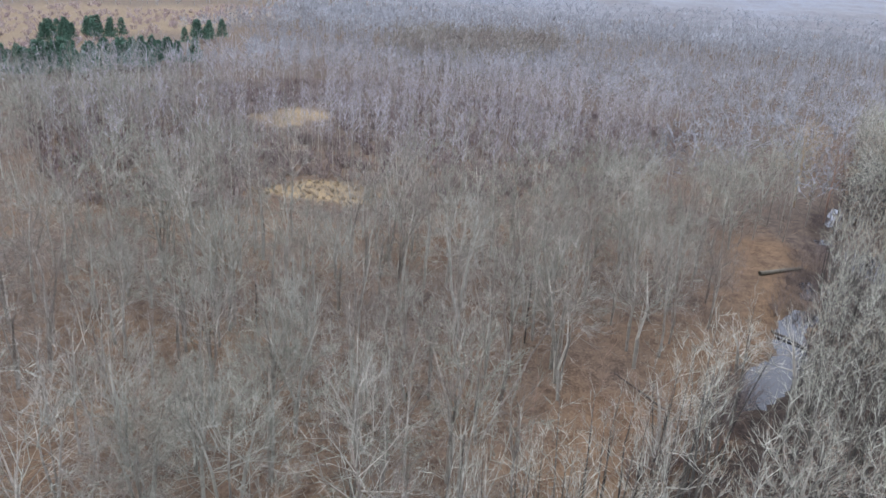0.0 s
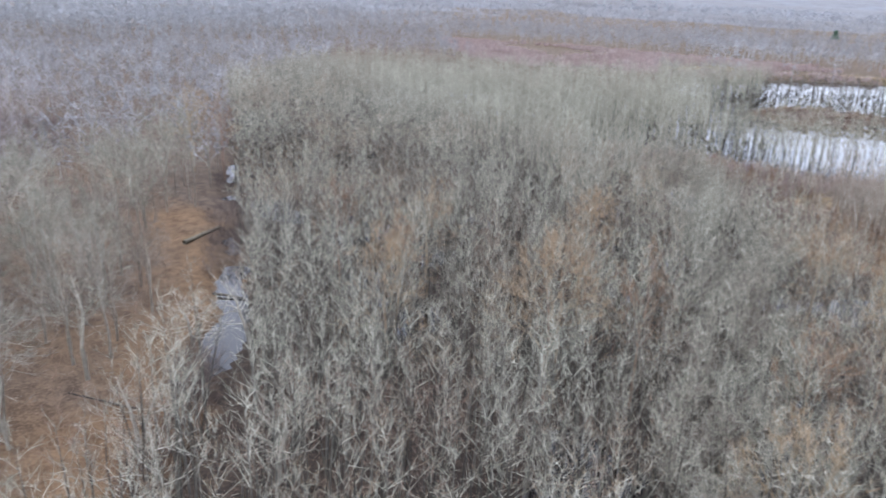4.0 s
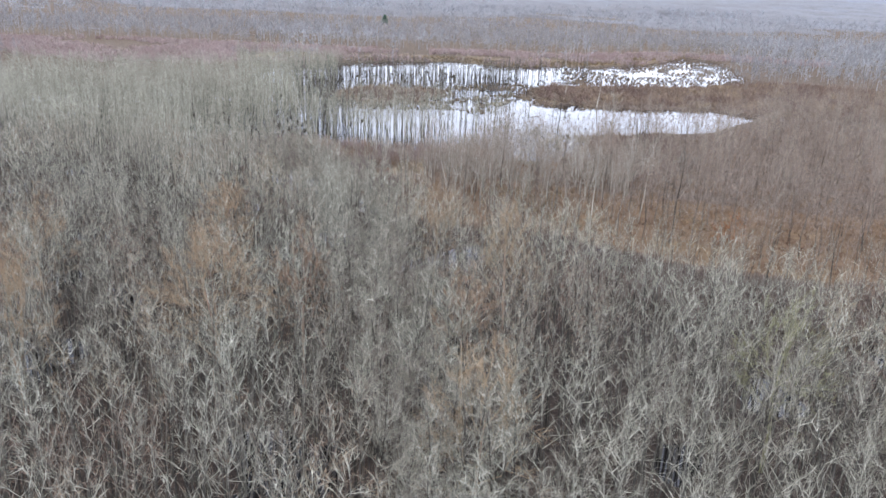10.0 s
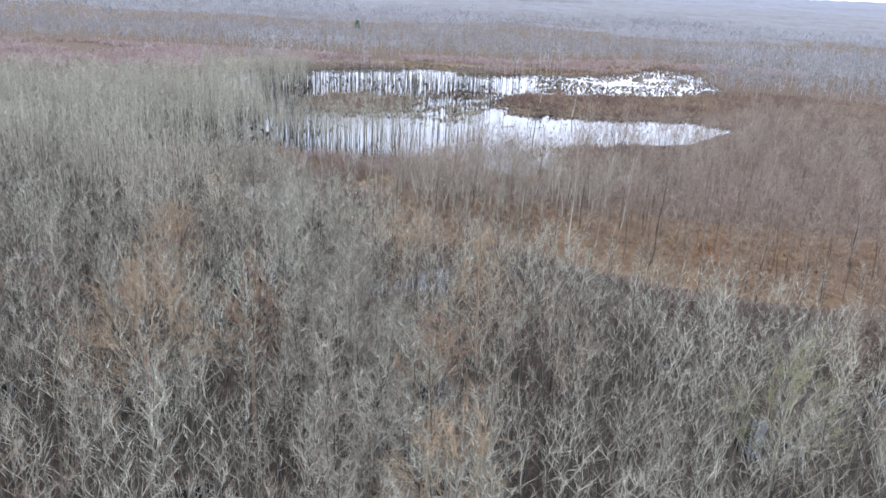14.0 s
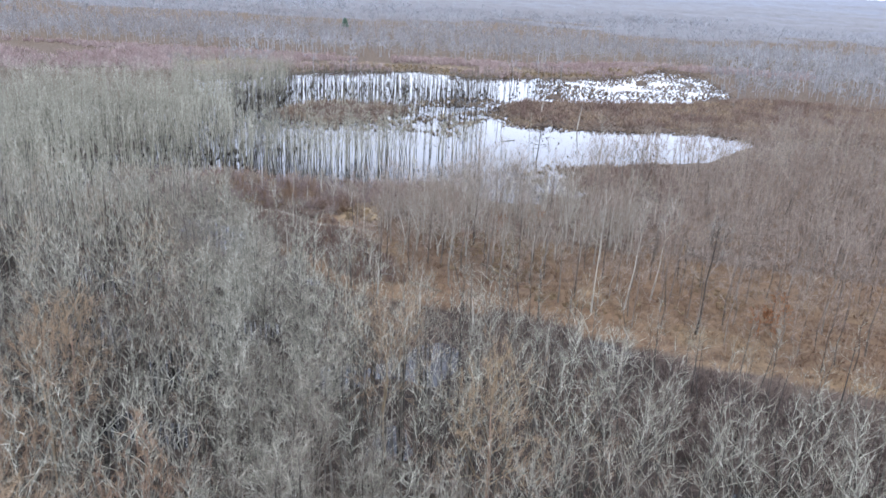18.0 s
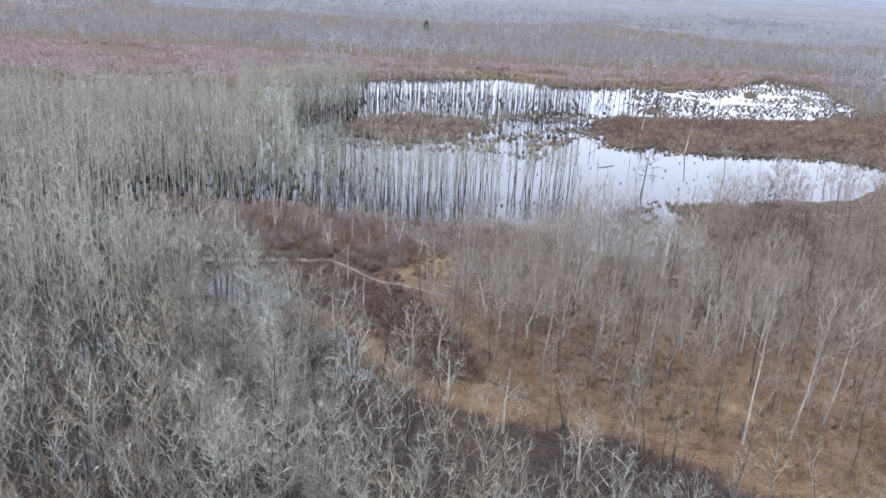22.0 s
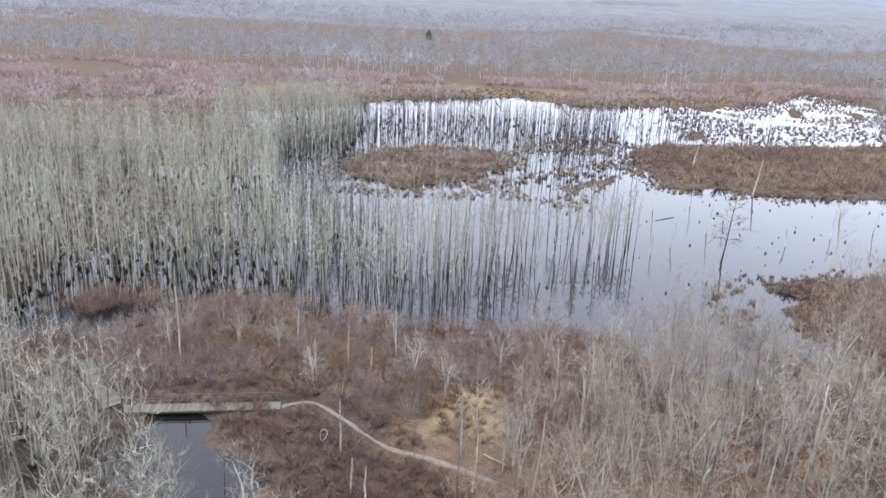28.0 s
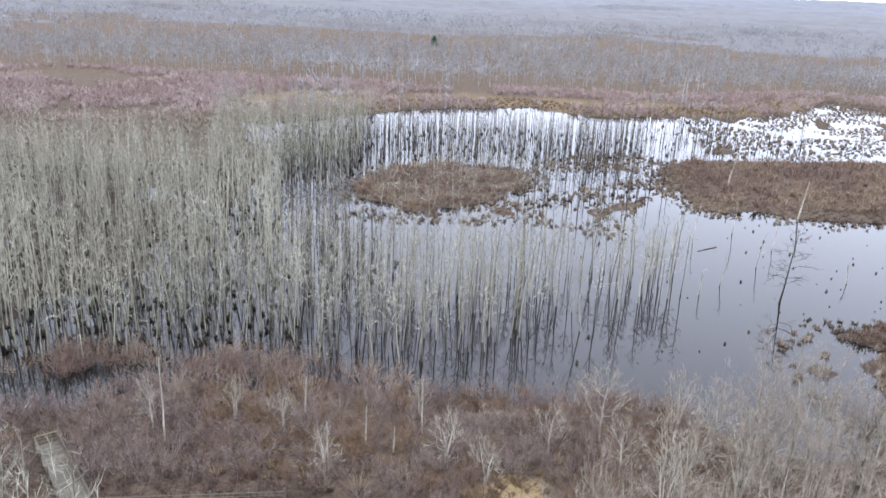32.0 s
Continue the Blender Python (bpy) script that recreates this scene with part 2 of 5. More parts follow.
SWAMP_TREES = [(-38, 11), (-46, 18), (-56, 25), (-66, 32), (-84, 40), (-101, 47), (-120, 58), (-160, 78), (-190, 118), (-172, 148), (-142, 168), (-119, 182), (-102, 177), (-85, 153), (-77, 142), (-68, 128.5),
               (-77, 122), (-86, 116), (-88, 106), (-80, 103), (-70, 101), (-64, 98), (-57, 95), (-48, 88.5), (-40, 82), (-31, 76), (-20, 72), (-10, 67), (-4, 64), (8, 60), (24, 62), (14, 30), (4, 0), (-6, -20), (-22, -8)]
SCRUB = [(-190, 118), (-172, 148), (-142, 168), (-119, 183), (-128, 206), (-140, 221), (-149, 221), (-168, 197), (-210, 198), (-240, 160)]
BRUSH = [(-57, 99), (-48, 92), (-40, 85), (-31, 79), (-20, 75), (-10, 70), (0, 67), (24, 68), (26, 80), (8, 80), (-6, 82), (-16, 87), (-31, 88), (-45, 94)]
HEATHLAND = [(-290, 252), (-240, 284), (-191, 296), (-149, 308), (-94, 330), (-54, 342), (-15, 384), (60, 392), (60, 360), (11, 362), (-6, 372), (-19, 325), (-45, 300), (-70, 282), (-90, 289), (-118, 262), (-137, 230), (-152, 220), (-168, 195), (-210, 200)]
CREEK = [(-40, 11.5), (-45, 15), (-50, 19), (-55, 23.7), (-60.5, 28.2), (-64, 29.2), (-67.5, 31.3), (-73, 34), (-79, 36.7), (-87, 40.4), (-99.6, 47), (-117, 57)]
DITCH = [(-57, 101), (-50, 96), (-43, 91.5), (-36, 89), (-30, 86), (-18, 87), (-8, 83)]
POOL = [(-65, 104.5), (-60.5, 105.3), (-57.5, 103), (-53, 100), (-56, 97), (-63, 99)]
BOG = [(-62, 107), (-58, 111), (-52, 112), (-46, 109), (-41.5, 104.5), (-37, 100.5), (-33, 95.5), (-31, 92), (-36.5, 91), (-40, 93), (-44, 96), (-52, 100), (-57, 103.5)]
TRAIL = [(-57.4, 109.0), (-56.7, 110.2), (-55.2, 110.6), (-53.4, 109.8), (-50.6, 108.4), (-47.8, 107.3), (-45, 107.3), (-42, 106.9), (-39.5, 106.3)]
CLEARINGS = [(-148, -47), (-167, -36), (-151, -31), (-141, -40)], [(-96, -31), (-105, -24), (-102, -13), (-94, -13), (-94, -22)], [(-47, 117), (-44, 119), (-41, 114), (-42, 110), (-45.5, 110.5)]
FIELD = [(-206, -140), (-232, -122), (-300, -128), (-420, -110), (-520, -130), (-420, -230), (-280, -230)]
MEADOW = [(-160, 226), (-163, 276), (-116, 300), (-84, 312), (-35, 336), (-12, 375), (30, 380), (-4, 372), (-19, 325), (-45, 300), (-70, 282), (-90, 289), (-118, 262), (-137, 228), (-149, 220)]
THICKET = [(-84, -50), (-88, -31), (-92, -15), (-122, -39), (-178, -34), (-201, 6), (-206, -27), (-187, -60), (-170, -88), (-150, -96)]
POPLARS = [(-91, -17), (-106, 20), (-158, 46), (-201, 6), (-178, -34), (-122, -39)]


def axis(core_from, core_to, step, reach):
    inner = list(np.arange(core_from, core_to + step / 2, step))
    out, d, low, high = step, step, [], []
    while out < reach:
        low.insert(0, core_from - out)
        high.append(core_to + out)
        d *= 1.11
        out += d
    return np.array(low + inner + high)


GX, GY = axis(-130, 20, 1.15, 4300), axis(-20, 235, 1.15, 4300)


def lie_of_land():
    x, y = np.meshgrid(GX, GY)
    wx, wy = x + 1.6 * lumps(x, y, 6, 3), y + 1.6 * lumps(x, y, 6, 9)
    z = 0.42 + 0.2 * lumps(x, y, 9, 1)
    cover = np.zeros((*x.shape, 4))
    cover[..., 3] = 1
    z = np.where(inside(SWAMP, wx, wy), 0.06 + 0.16 * lumps(x, y, 6, 5), z)
    mud = inside(SWAMP, wx, wy) * 0.92
    pond = inside(POND, wx, wy)
    z = np.where(pond, -0.7, z)
    for some in HUMMOCKS:
        z = np.where(inside(some, wx, wy) & pond, -0.14 + 0.34 * lumps(x, y, 2.6, 21, 2), z)
    z = np.where(inside(ARM, wx, wy) & pond, -0.12 + 0.4 * lumps(x * 0.6, y, 3.6, 23, 2), z)
    z = np.where(inside(BANK, wx, wy), -0.1 + 0.5 * lumps(x, y, 2.4, 25, 2) + np.clip((x + 21) * 0.05, -0.12, 0.45), z)
    z = np.where(inside(ISLE, wx, wy), 0.4, z)
    z = np.where(away(CREEK[2:], x + 0.5 * lumps(x, y, 4, 3), y) < np.where(x > -70, 0.85, np.where(x > -80, 0.55, 0.3)), -0.5, z)
    z = np.where((away(DITCH, wx, wy) < 1.3) & (lumps(x, y, 5, 31) > 0.25), -0.3, z)
    z = np.where(inside(POOL, wx, wy), -0.5, z)
    z = np.where(away([(-58.0, 108.4), (-68.2, 103.2), (-75.8, 107.7)], x, y) < 2.2, np.minimum(z, 0.05), z)
    z = np.where(inside(BOG, wx, wy) & ~inside(POOL, wx, wy), 0.25 + 0.1 * lumps(x, y, 3, 33), z)
    z[1:-1, 1:-1] = (4 * z[1:-1, 1:-1] + 2 * (z[:-2, 1:-1] + z[2:, 1:-1] + z[1:-1, :-2] + z[1:-1, 2:]) + z[:-2, :-2] + z[2:, :-2] + z[:-2, 2:] + z[2:, 2:]) / 16
    far = np.hypot(x + 40, y - 60)
    rise = np.clip((far - 700) / 1900, 0, 1)
    z = z + rise * rise * (3 - 2 * rise) * (40 + 8 * lumps(x, y, 700, 41))
    rust = np.clip(1 - away([(-39, 8), (-47, 14), (-58, 23), (-74, 32), (-88, 35)], wx, wy) / 6, 0, 1) * (0.8 + 0.4 * lumps(x, y, 5, 49))
    rust += ((wy > 84) & (wy < 112) & (wx > -48) & (wx < 40)) * (0.75 + 0.3 * lumps(x, y, 11, 43))
    mud = np.maximum(mud, inside(BOG, wx, wy) * 0.5)
    rust += ((wx < -26) & (wx > -125) & (wy < 38) & (wy > -70)) * (0.4 + 0.45 * lumps(x, y, 9, 44))
    straw = np.zeros(x.shape)
    for some in CLEARINGS:
        straw += inside(some, wx, wy) * np.clip(0.75 + 0.6 * lumps(x, y, 5, 45), 0, 1)
    straw += inside(FIELD, wx, wy) * 0.35 + inside(MEADOW, wx, wy) * (0.3 + 0.25 * lumps(x, y, 16, 48))
    straw += ((wy > 84) & (wy < 112) & (wx > -46) & (wx < 20)) * np.clip(lumps(x, y, 6, 47) - 0.25, 0, 1) * 0.6
    # straw colour lightens the ground past 220 m, standing in for haze
    straw += np.clip((far - 220) / 100, 0, 1) * 0.15 * (1 - np.clip((far - 900) / 400, 0, 1))
    mud = np.maximum(mud, np.clip((0.12 - z) * 6, 0, 1) * 0.9)
    cover[..., 0], cover[..., 1], cover[..., 2] = np.clip(rust, 0, 1), np.clip(straw, 0, 1), np.clip(mud, 0, 1)
    return x, y, z, cover


LX, LY, LZ, COVER = lie_of_land()


def ground_at(x, y):
    i = np.clip(np.searchsorted(GX, x) - 1, 0, len(GX) - 2)
    j = np.clip(np.searchsorted(GY, y) - 1, 0, len(GY) - 2)
    a, b = (x - GX[i]) / (GX[i + 1] - GX[i]), (y - GY[j]) / (GY[j + 1] - GY[j])
    return (LZ[j, i] * (1 - a) + LZ[j, i + 1] * a) * (1 - b) + (LZ[j + 1, i] * (1 - a) + LZ[j + 1, i + 1] * a) * b


def mesh_of(name, verts, faces, materials, index=None, tone=None, smooth=False):
    """A mesh from arrays of corners and of triangles or quads."""
    me = bpy.data.meshes.new(name)
    faces = np.asarray(faces, np.int32)
    k = faces.shape[1]
    me.vertices.add(len(verts))
    me.vertices.foreach_set("co", np.asarray(verts, np.float32).ravel())
    me.loops.add(faces.size)
    me.loops.foreach_set("vertex_index", faces.ravel())
    me.polygons.add(len(faces))
    me.polygons.foreach_set("loop_start", np.arange(0, faces.size, k, dtype=np.int32))
    me.polygons.foreach_set("loop_total", np.full(len(faces), k, np.int32))
    for mat in materials:
        me.materials.append(mat)
    if index is not None:
        me.polygons.foreach_set("material_index", np.asarray(index, np.int32))
    if smooth:
        me.polygons.foreach_set("use_smooth", np.ones(len(faces), bool))
    me.update(calc_edges=True)
    if tone is not None:
        me.attributes.new("tone", "FLOAT", "POINT").data.foreach_set("value", np.asarray(tone, np.float32))
    return me


def grid_faces(rows, cols):
    a = (np.arange(rows - 1)[:, None] * cols + np.arange(cols - 1)[None, :]).ravel()
    return np.stack([a, a + 1, a + cols + 1, a + cols], 1)


me = mesh_of("ground", np.stack([LX, LY, LZ], -1).reshape(-1, 3), grid_faces(*LX.shape), [GROUND], smooth=True)
me.attributes.new("cover", "FLOAT_COLOR", "POINT").data.foreach_set("color", COVER.astype(np.float32).ravel())
tagged(new("ground", me), "brown leaf litter, rusty banks, straw meadows and dark swamp mud", "ground", kind="structure")
wx, wy = np.meshgrid(np.linspace(-260, 90, 30), np.linspace(-70, 400, 40))
tagged(new("water", mesh_of("water", np.stack([wx, wy, np.zeros(wx.shape)], -1).reshape(-1, 3), grid_faces(*wx.shape), [WATER], smooth=True)),
       "still dark pond and swamp water mirroring a white sky", "water", kind="structure")

# ---------------------------------------------------------------- plants: branches grown as tapered three-sided limbs
def limbs_to_mesh(segs, sides=3):
    """Tapered limbs (foot, tip, radius at both) to corners and triangles; a tip of no radius is a point."""
    segs = np.asarray(segs, float)
    p, q, r0, r1 = segs[:, :3], segs[:, 3:6], segs[:, 6], segs[:, 7]
    d = q - p
    d /= np.linalg.norm(d, axis=1)[:, None] + 1e-9
    other = np.where(np.abs(d[:, 2:3]) > 0.9, [[1.0, 0, 0]], [[0, 0, 1.0]])
    u = np.cross(d, other)
    u /= np.linalg.norm(u, axis=1)[:, None] + 1e-9
    v = np.cross(d, u)
    verts, faces, at = [], [], 0
    a = np.arange(sides) * 2 * np.pi / sides
    ring = np.cos(a)[None, :, None] * u[:, None] + np.sin(a)[None, :, None] * v[:, None]
    tip = r1 < 1e-4
    k = np.arange(sides)
    if tip.any():
        n = tip.sum()
        verts.append(np.concatenate([p[tip][:, None] + ring[tip] * r0[tip][:, None, None], q[tip][:, None]], 1).reshape(-1, 3))
        base = np.arange(n)[:, None] * (sides + 1)
        faces.append(np.stack([base + k, base + (k + 1) % sides, base + sides + 0 * k], -1).reshape(-1, 3))
        at = n * (sides + 1)
    if (~tip).any():
        m = ~tip
        n = m.sum()
        verts.append(np.concatenate([p[m][:, None] + ring[m] * r0[m][:, None, None], q[m][:, None] + ring[m] * r1[m][:, None, None]], 1).reshape(-1, 3))
        base = at + np.arange(n)[:, None] * 2 * sides
        low, lown, top, topn = base + k, base + (k + 1) % sides, base + sides + k, base + sides + (k + 1) % sides
        faces.append(np.stack([low, lown, topn], -1).reshape(-1, 3))
        faces.append(np.stack([low, topn, top], -1).reshape(-1, 3))
    return np.concatenate(verts), np.concatenate(faces)


def slivers(segs):
    """The finest twigs: one narrow tapering blade each."""
    segs = np.asarray(segs, float)
    p, q, r = segs[:, :3], segs[:, 3:6], segs[:, 6:7]
    d = q - p
    side = np.cross(d, np.stack([np.sin(p[:, 0] * 91), np.sin(p[:, 1] * 77), np.sin(p[:, 2] * 83)], 1))
    side *= r / (np.linalg.norm(side, axis=1)[:, None] + 1e-9)
    verts = np.stack([p - side, p + side, q], 1).reshape(-1, 3)
    return verts, np.arange(len(verts)).reshape(-1, 3)


def blades(segs, bend=0.13):
    """Twigs with a bend half way: a narrow strip that ends in a point."""
    segs = np.asarray(segs, float)
    p, q, r = segs[:, :3], segs[:, 3:6], segs[:, 6:7]
    d = q - p
    long = np.linalg.norm(d, axis=1)[:, None] + 1e-9
    side = np.cross(d, np.stack([np.sin(p[:, 0] * 91), np.sin(p[:, 1] * 77), np.sin(p[:, 2] * 83)], 1))
    side /= np.linalg.norm(side, axis=1)[:, None] + 1e-9
    knee = p + 0.5 * d + long * bend * (np.cross(side, d / long) * np.sin(q[:, :1] * 57) + side * np.sin(q[:, 1:2] * 43))
    verts = np.stack([p - side * r, p + side * r, knee + side * r * 0.75, knee - side * r * 0.75, q], 1).reshape(-1, 3)
    at = np.arange(len(p))[:, None] * 5
    return verts, np.concatenate([at + [0, 1, 2], at + [0, 2, 3], at + [3, 2, 4]])


def merged(*some):
    verts, faces, at = [], [], 0
    for v, f in some:
        verts.append(v)
        faces.append(f + at)
        at += len(v)
    return np.concatenate(verts), np.concatenate(faces)


def unit(v):
    return v / (np.linalg.norm(v) + 1e-9)


def grow(seed, height, radius, base, spread, limbs, twigs, fine, up=0.8, wander=0.25, twig_r=0.016, droop=0.0, forks=1, trunk_sides=5, simple=False, crook=0.22, fine_r=0.55, loose=0.35, curl=0.25):
    """A bare tree at the origin: trunk, limbs and twigs, each as corners and faces."""
    rng = np.random.default_rng(seed)
    trunk, branches, ends, fines, stems = [], [], [], [], []
    n = 3 if simple else 6
    for f in range(forks):
        lean = rng.normal(0, 0.05, 2) if forks == 1 else rng.normal(0, 0.05, 2) + 0.28 * np.array([math.cos(f * 6.28 / forks + seed), math.sin(f * 6.28 / forks + seed)])
        pts = [np.zeros(3)]
        for i in range(n):
            step = height * rng.uniform(0.85, 1.0) / n
            off = rng.normal(0, wander * step * 0.4, 2) + lean * step
            pts.append(pts[-1] + np.array([off[0], off[1], step]))
        r = [radius * (1 - 0.8 * i / n) / (1 + 0.3 * (forks - 1)) for i in range(n + 1)]
        r[0] *= 1.35
        for i in range(n):
            trunk.append([*pts[i], *pts[i + 1], r[i], 0 if i == n - 1 else r[i + 1]])
        stems.append((pts, r))
    per = max(1, limbs // forks)
    for pts, r in stems:
        turn = rng.uniform(0, 6.28)
        for k in range(per):
            u = base + (0.97 - base) * ((k + rng.uniform(0, 1)) / per)
            i = min(int(u * n), n - 1)
            foot = pts[i] + (pts[i + 1] - pts[i]) * (u * n - i)
            turn += 2.4 + rng.normal(0, 0.4)
            e = up + rng.normal(0, 0.22) + 0.5 * (u - 0.6)
            d = unit(np.array([math.cos(turn) * math.cos(e), math.sin(turn) * math.cos(e), math.sin(e)]))
            length = spread * rng.uniform(0.7, 1.25) * (1.25 - 0.75 * (u - base) / (1 - base))
            lr = max(twig_r * 1.2, radius * 0.4 * (1.15 - u))
            mid = foot + d * length * 0.5
            d2 = unit(d + rng.normal(0, crook, 3) + np.array([0, 0, curl - droop]))
            end = mid + d2 * length * 0.5
            if simple:
                branches.append([*foot, *end, lr, 0])
            else:
                bend = mid + rng.normal(0, 0.09 * crook * length, 3)
                knee = mid + d2 * length * 0.26 + rng.normal(0, 0.12 * crook * length, 3)
                branches += [[*foot, *bend, lr, lr * 0.75], [*bend, *knee, lr * 0.75, lr * 0.5], [*knee, *end, lr * 0.5, 0]]
                mid = bend
            for j in range(twigs):
                s = rng.uniform(0.25, 1.0)
                at = foot + (end - foot) * s if simple else foot + (mid - foot) * s * 2 if s < 0.5 else mid + (end - mid) * (s * 2 - 1)
                dd = unit((d if s < 0.5 else d2) + rng.normal(0, loose + 0.6 * crook, 3) + np.array([0, 0, curl - droop]))
                tl = length * rng.uniform(0.3, 0.7)
                tip = at + dd * tl
                ends.append([*at, *tip, twig_r * rng.uniform(0.8, 1.3), 0])
                for _ in range(fine):
                    s2 = rng.uniform(0.2, 0.9)
                    a2 = at + (tip - at) * s2
                    d3 = unit(dd + rng.normal(0, 0.6, 3) + np.array([0, 0, 0.2]))
                    fines.append([*a2, *(a2 + d3 * tl * rng.uniform(0.45, 1.0)), twig_r * fine_r, 0])
    shoots = slivers(ends) if simple else blades(ends)
    return limbs_to_mesh(trunk, trunk_sides), merged(limbs_to_mesh(branches, 3), shoots), slivers(fines) if fines else (np.zeros((0, 3)), np.zeros((0, 3), int))


def dome(seed, height, wide, clear, mains, subs, twigs, fine, r=0.12, twig_r=0.013, stems=1, simple=False, low=-0.1, fine_r=0.6, lift=0.35):
    """A bare broad tree: limbs that fork outwards and end in a rounded shell of twigs."""
    rng = np.random.default_rng(seed)
    trunk, branches, ends, fines = [], [], [], []
    mid = height * (clear + (1 - clear) * 0.3)
    size = np.array([wide, wide, height - mid])
    leaders = []
    for f in range(stems):
        a = f * 6.28 / stems + seed
        lean = rng.normal(0, 0.03, 2) * height + (0.4 * wide * np.array([math.cos(a), math.sin(a)]) if stems > 1 else 0)
        pts = [np.array([lean[0] * u * u, lean[1] * u * u, height * 0.78 * u]) + (rng.normal(0, 0.012 * height, 3) if 0 < u else 0) for u in (0, 0.3, 0.6, 1.0)]
        rr = [r * 1.3, r, r * 0.75, 0]
        (branches if f else trunk).extend([*pts[i], *pts[i + 1], rr[i], rr[i + 1]] for i in range(3))
        leaders.append(pts)

    def shell(a, e, k):
        return np.array([0, 0, mid]) + k * size * np.array([math.cos(a) * math.cos(e), math.sin(a) * math.cos(e), math.sin(e)])

    turn = rng.uniform(0, 6.28)
    for k in range(mains):
        pts = leaders[k % stems]
        turn += 2.4 + rng.normal(0, 0.25)
        e = math.asin(low + (0.98 - low) * (k + rng.uniform(0, 1)) / mains)
        u = min(0.97, clear + 0.08 + (0.85 - clear) * (0.2 + 0.8 * k / mains) * rng.uniform(0.7, 1.0))
        i = 0 if u < 0.3 else 1 if u < 0.6 else 2
        foot = pts[i] + (pts[i + 1] - pts[i]) * (u - (0, 0.3, 0.6)[i]) / (0.3, 0.3, 0.4)[i]
        end = shell(turn, e, rng.uniform(0.5, 0.72))
        reach = np.linalg.norm(end - foot)
        bend = foot + (end - foot) * 0.5 + rng.normal(0, 0.07, 3) * reach - np.array([0, 0, 0.06 * reach])
        lr = r * rng.uniform(0.22, 0.36)
        branches += [[*foot, *end, lr, 0]] if simple else [[*foot, *bend, lr, lr * 0.75], [*bend, *end, lr * 0.75, lr * 0.4]]
        for j in range(subs):
            q = 1.0 if j == 0 else rng.uniform(0.4, 0.95)
            at = foot + (end - foot) * q if simple else foot + (bend - foot) * q * 2 if q < 0.5 else bend + (end - bend) * (q * 2 - 1)
            tip = shell(turn + rng.normal(0, 0.5), min(1.5, e + rng.normal(0, 0.3)), rng.uniform(0.85, 1.12))
            way = tip - at
            long = np.linalg.norm(way)
            knee = at + way * 0.5 + rng.normal(0, 0.1, 3) * long
            if simple:
                ends.append([*at, *tip, max(twig_r * 1.3, r * 0.14), 0])
            else:
                branches += [[*at, *knee, lr * 0.5, lr * 0.34], [*knee, *tip, lr * 0.34, 0]]
            for _ in range(twigs):
                q = rng.uniform(0.3, 1.0)
                a2 = at + way * q if simple else at + (knee - at) * q * 2 if q < 0.5 else knee + (tip - knee) * (q * 2 - 1)
                dd = unit(unit(way) * 0.9 + rng.normal(0, 0.45, 3) + np.array([0, 0, lift]))
                tl = wide * rng.uniform(0.14, 0.34)
                b2 = a2 + dd * tl
                ends.append([*a2, *b2, twig_r * rng.uniform(0.8, 1.3), 0])
                for _ in range(fine):
                    a3 = a2 + (b2 - a2) * rng.uniform(0.2, 0.9)
                    fines.append([*a3, *(a3 + unit(dd + rng.normal(0, 0.55, 3) + np.array([0, 0, 0.15])) * tl * rng.uniform(0.35, 0.8)), twig_r * fine_r, 0])
    shoots = slivers(ends) if simple else blades(ends)
    return limbs_to_mesh(trunk, 3 if simple else 5), merged(limbs_to_mesh(branches, 3), shoots), slivers(fines) if fines else (np.zeros((0, 3)), np.zeros((0, 3), int))


def bush(seed, height, width, stems, twigs, r=0.014, solid=False):
    rng = np.random.default_rng(seed)
    segs = []
    for k in range(stems):
        a, lean = rng.uniform(0, 6.28), rng.uniform(0.1, 0.9)
        foot = np.array([math.cos(a), math.sin(a), 0]) * width * 0.22 * rng.uniform(0, 1)
        d = unit(np.array([math.cos(a) * lean, math.sin(a) * lean, 1.0]))
        top = foot + d * height * rng.uniform(0.65, 1.1)
        segs.append([*foot, *top, r * 1.4, 0])
        for j in range(twigs):
            s = rng.uniform(0.25, 0.95)
            at = foot + (top - foot) * s
            dd = unit(d + rng.normal(0, 0.6, 3))
            segs.append([*at, *(at + dd * height * rng.uniform(0.2, 0.45)), r, 0])
    if solid:
        return limbs_to_mesh(segs, 3)
    segs = np.array(segs)
    segs[:, 6] *= 1.35
    return slivers(segs)


def scatter(poly, spacing, seed, keep=None):
    """Uneven points over a plan, about that far apart."""
    rng = np.random.default_rng(seed)
    xs, ys = [p[0] for p in poly], [p[1] for p in poly]
    gx, gy = np.meshgrid(np.arange(min(xs), max(xs), spacing), np.arange(min(ys), max(ys), spacing))
    x = (gx + rng.uniform(-0.48, 0.48, gx.shape) * spacing).ravel()
    y = (gy + rng.uniform(-0.48, 0.48, gy.shape) * spacing).ravel()
    wedge = np.degrees(np.arctan2(y + 6, 8 - x))
    ok = inside(poly, x, y) & (wedge > -40) & (wedge < 112)
    if keep is not None:
        ok &= keep(x, y)
    return x[ok], y[ok]


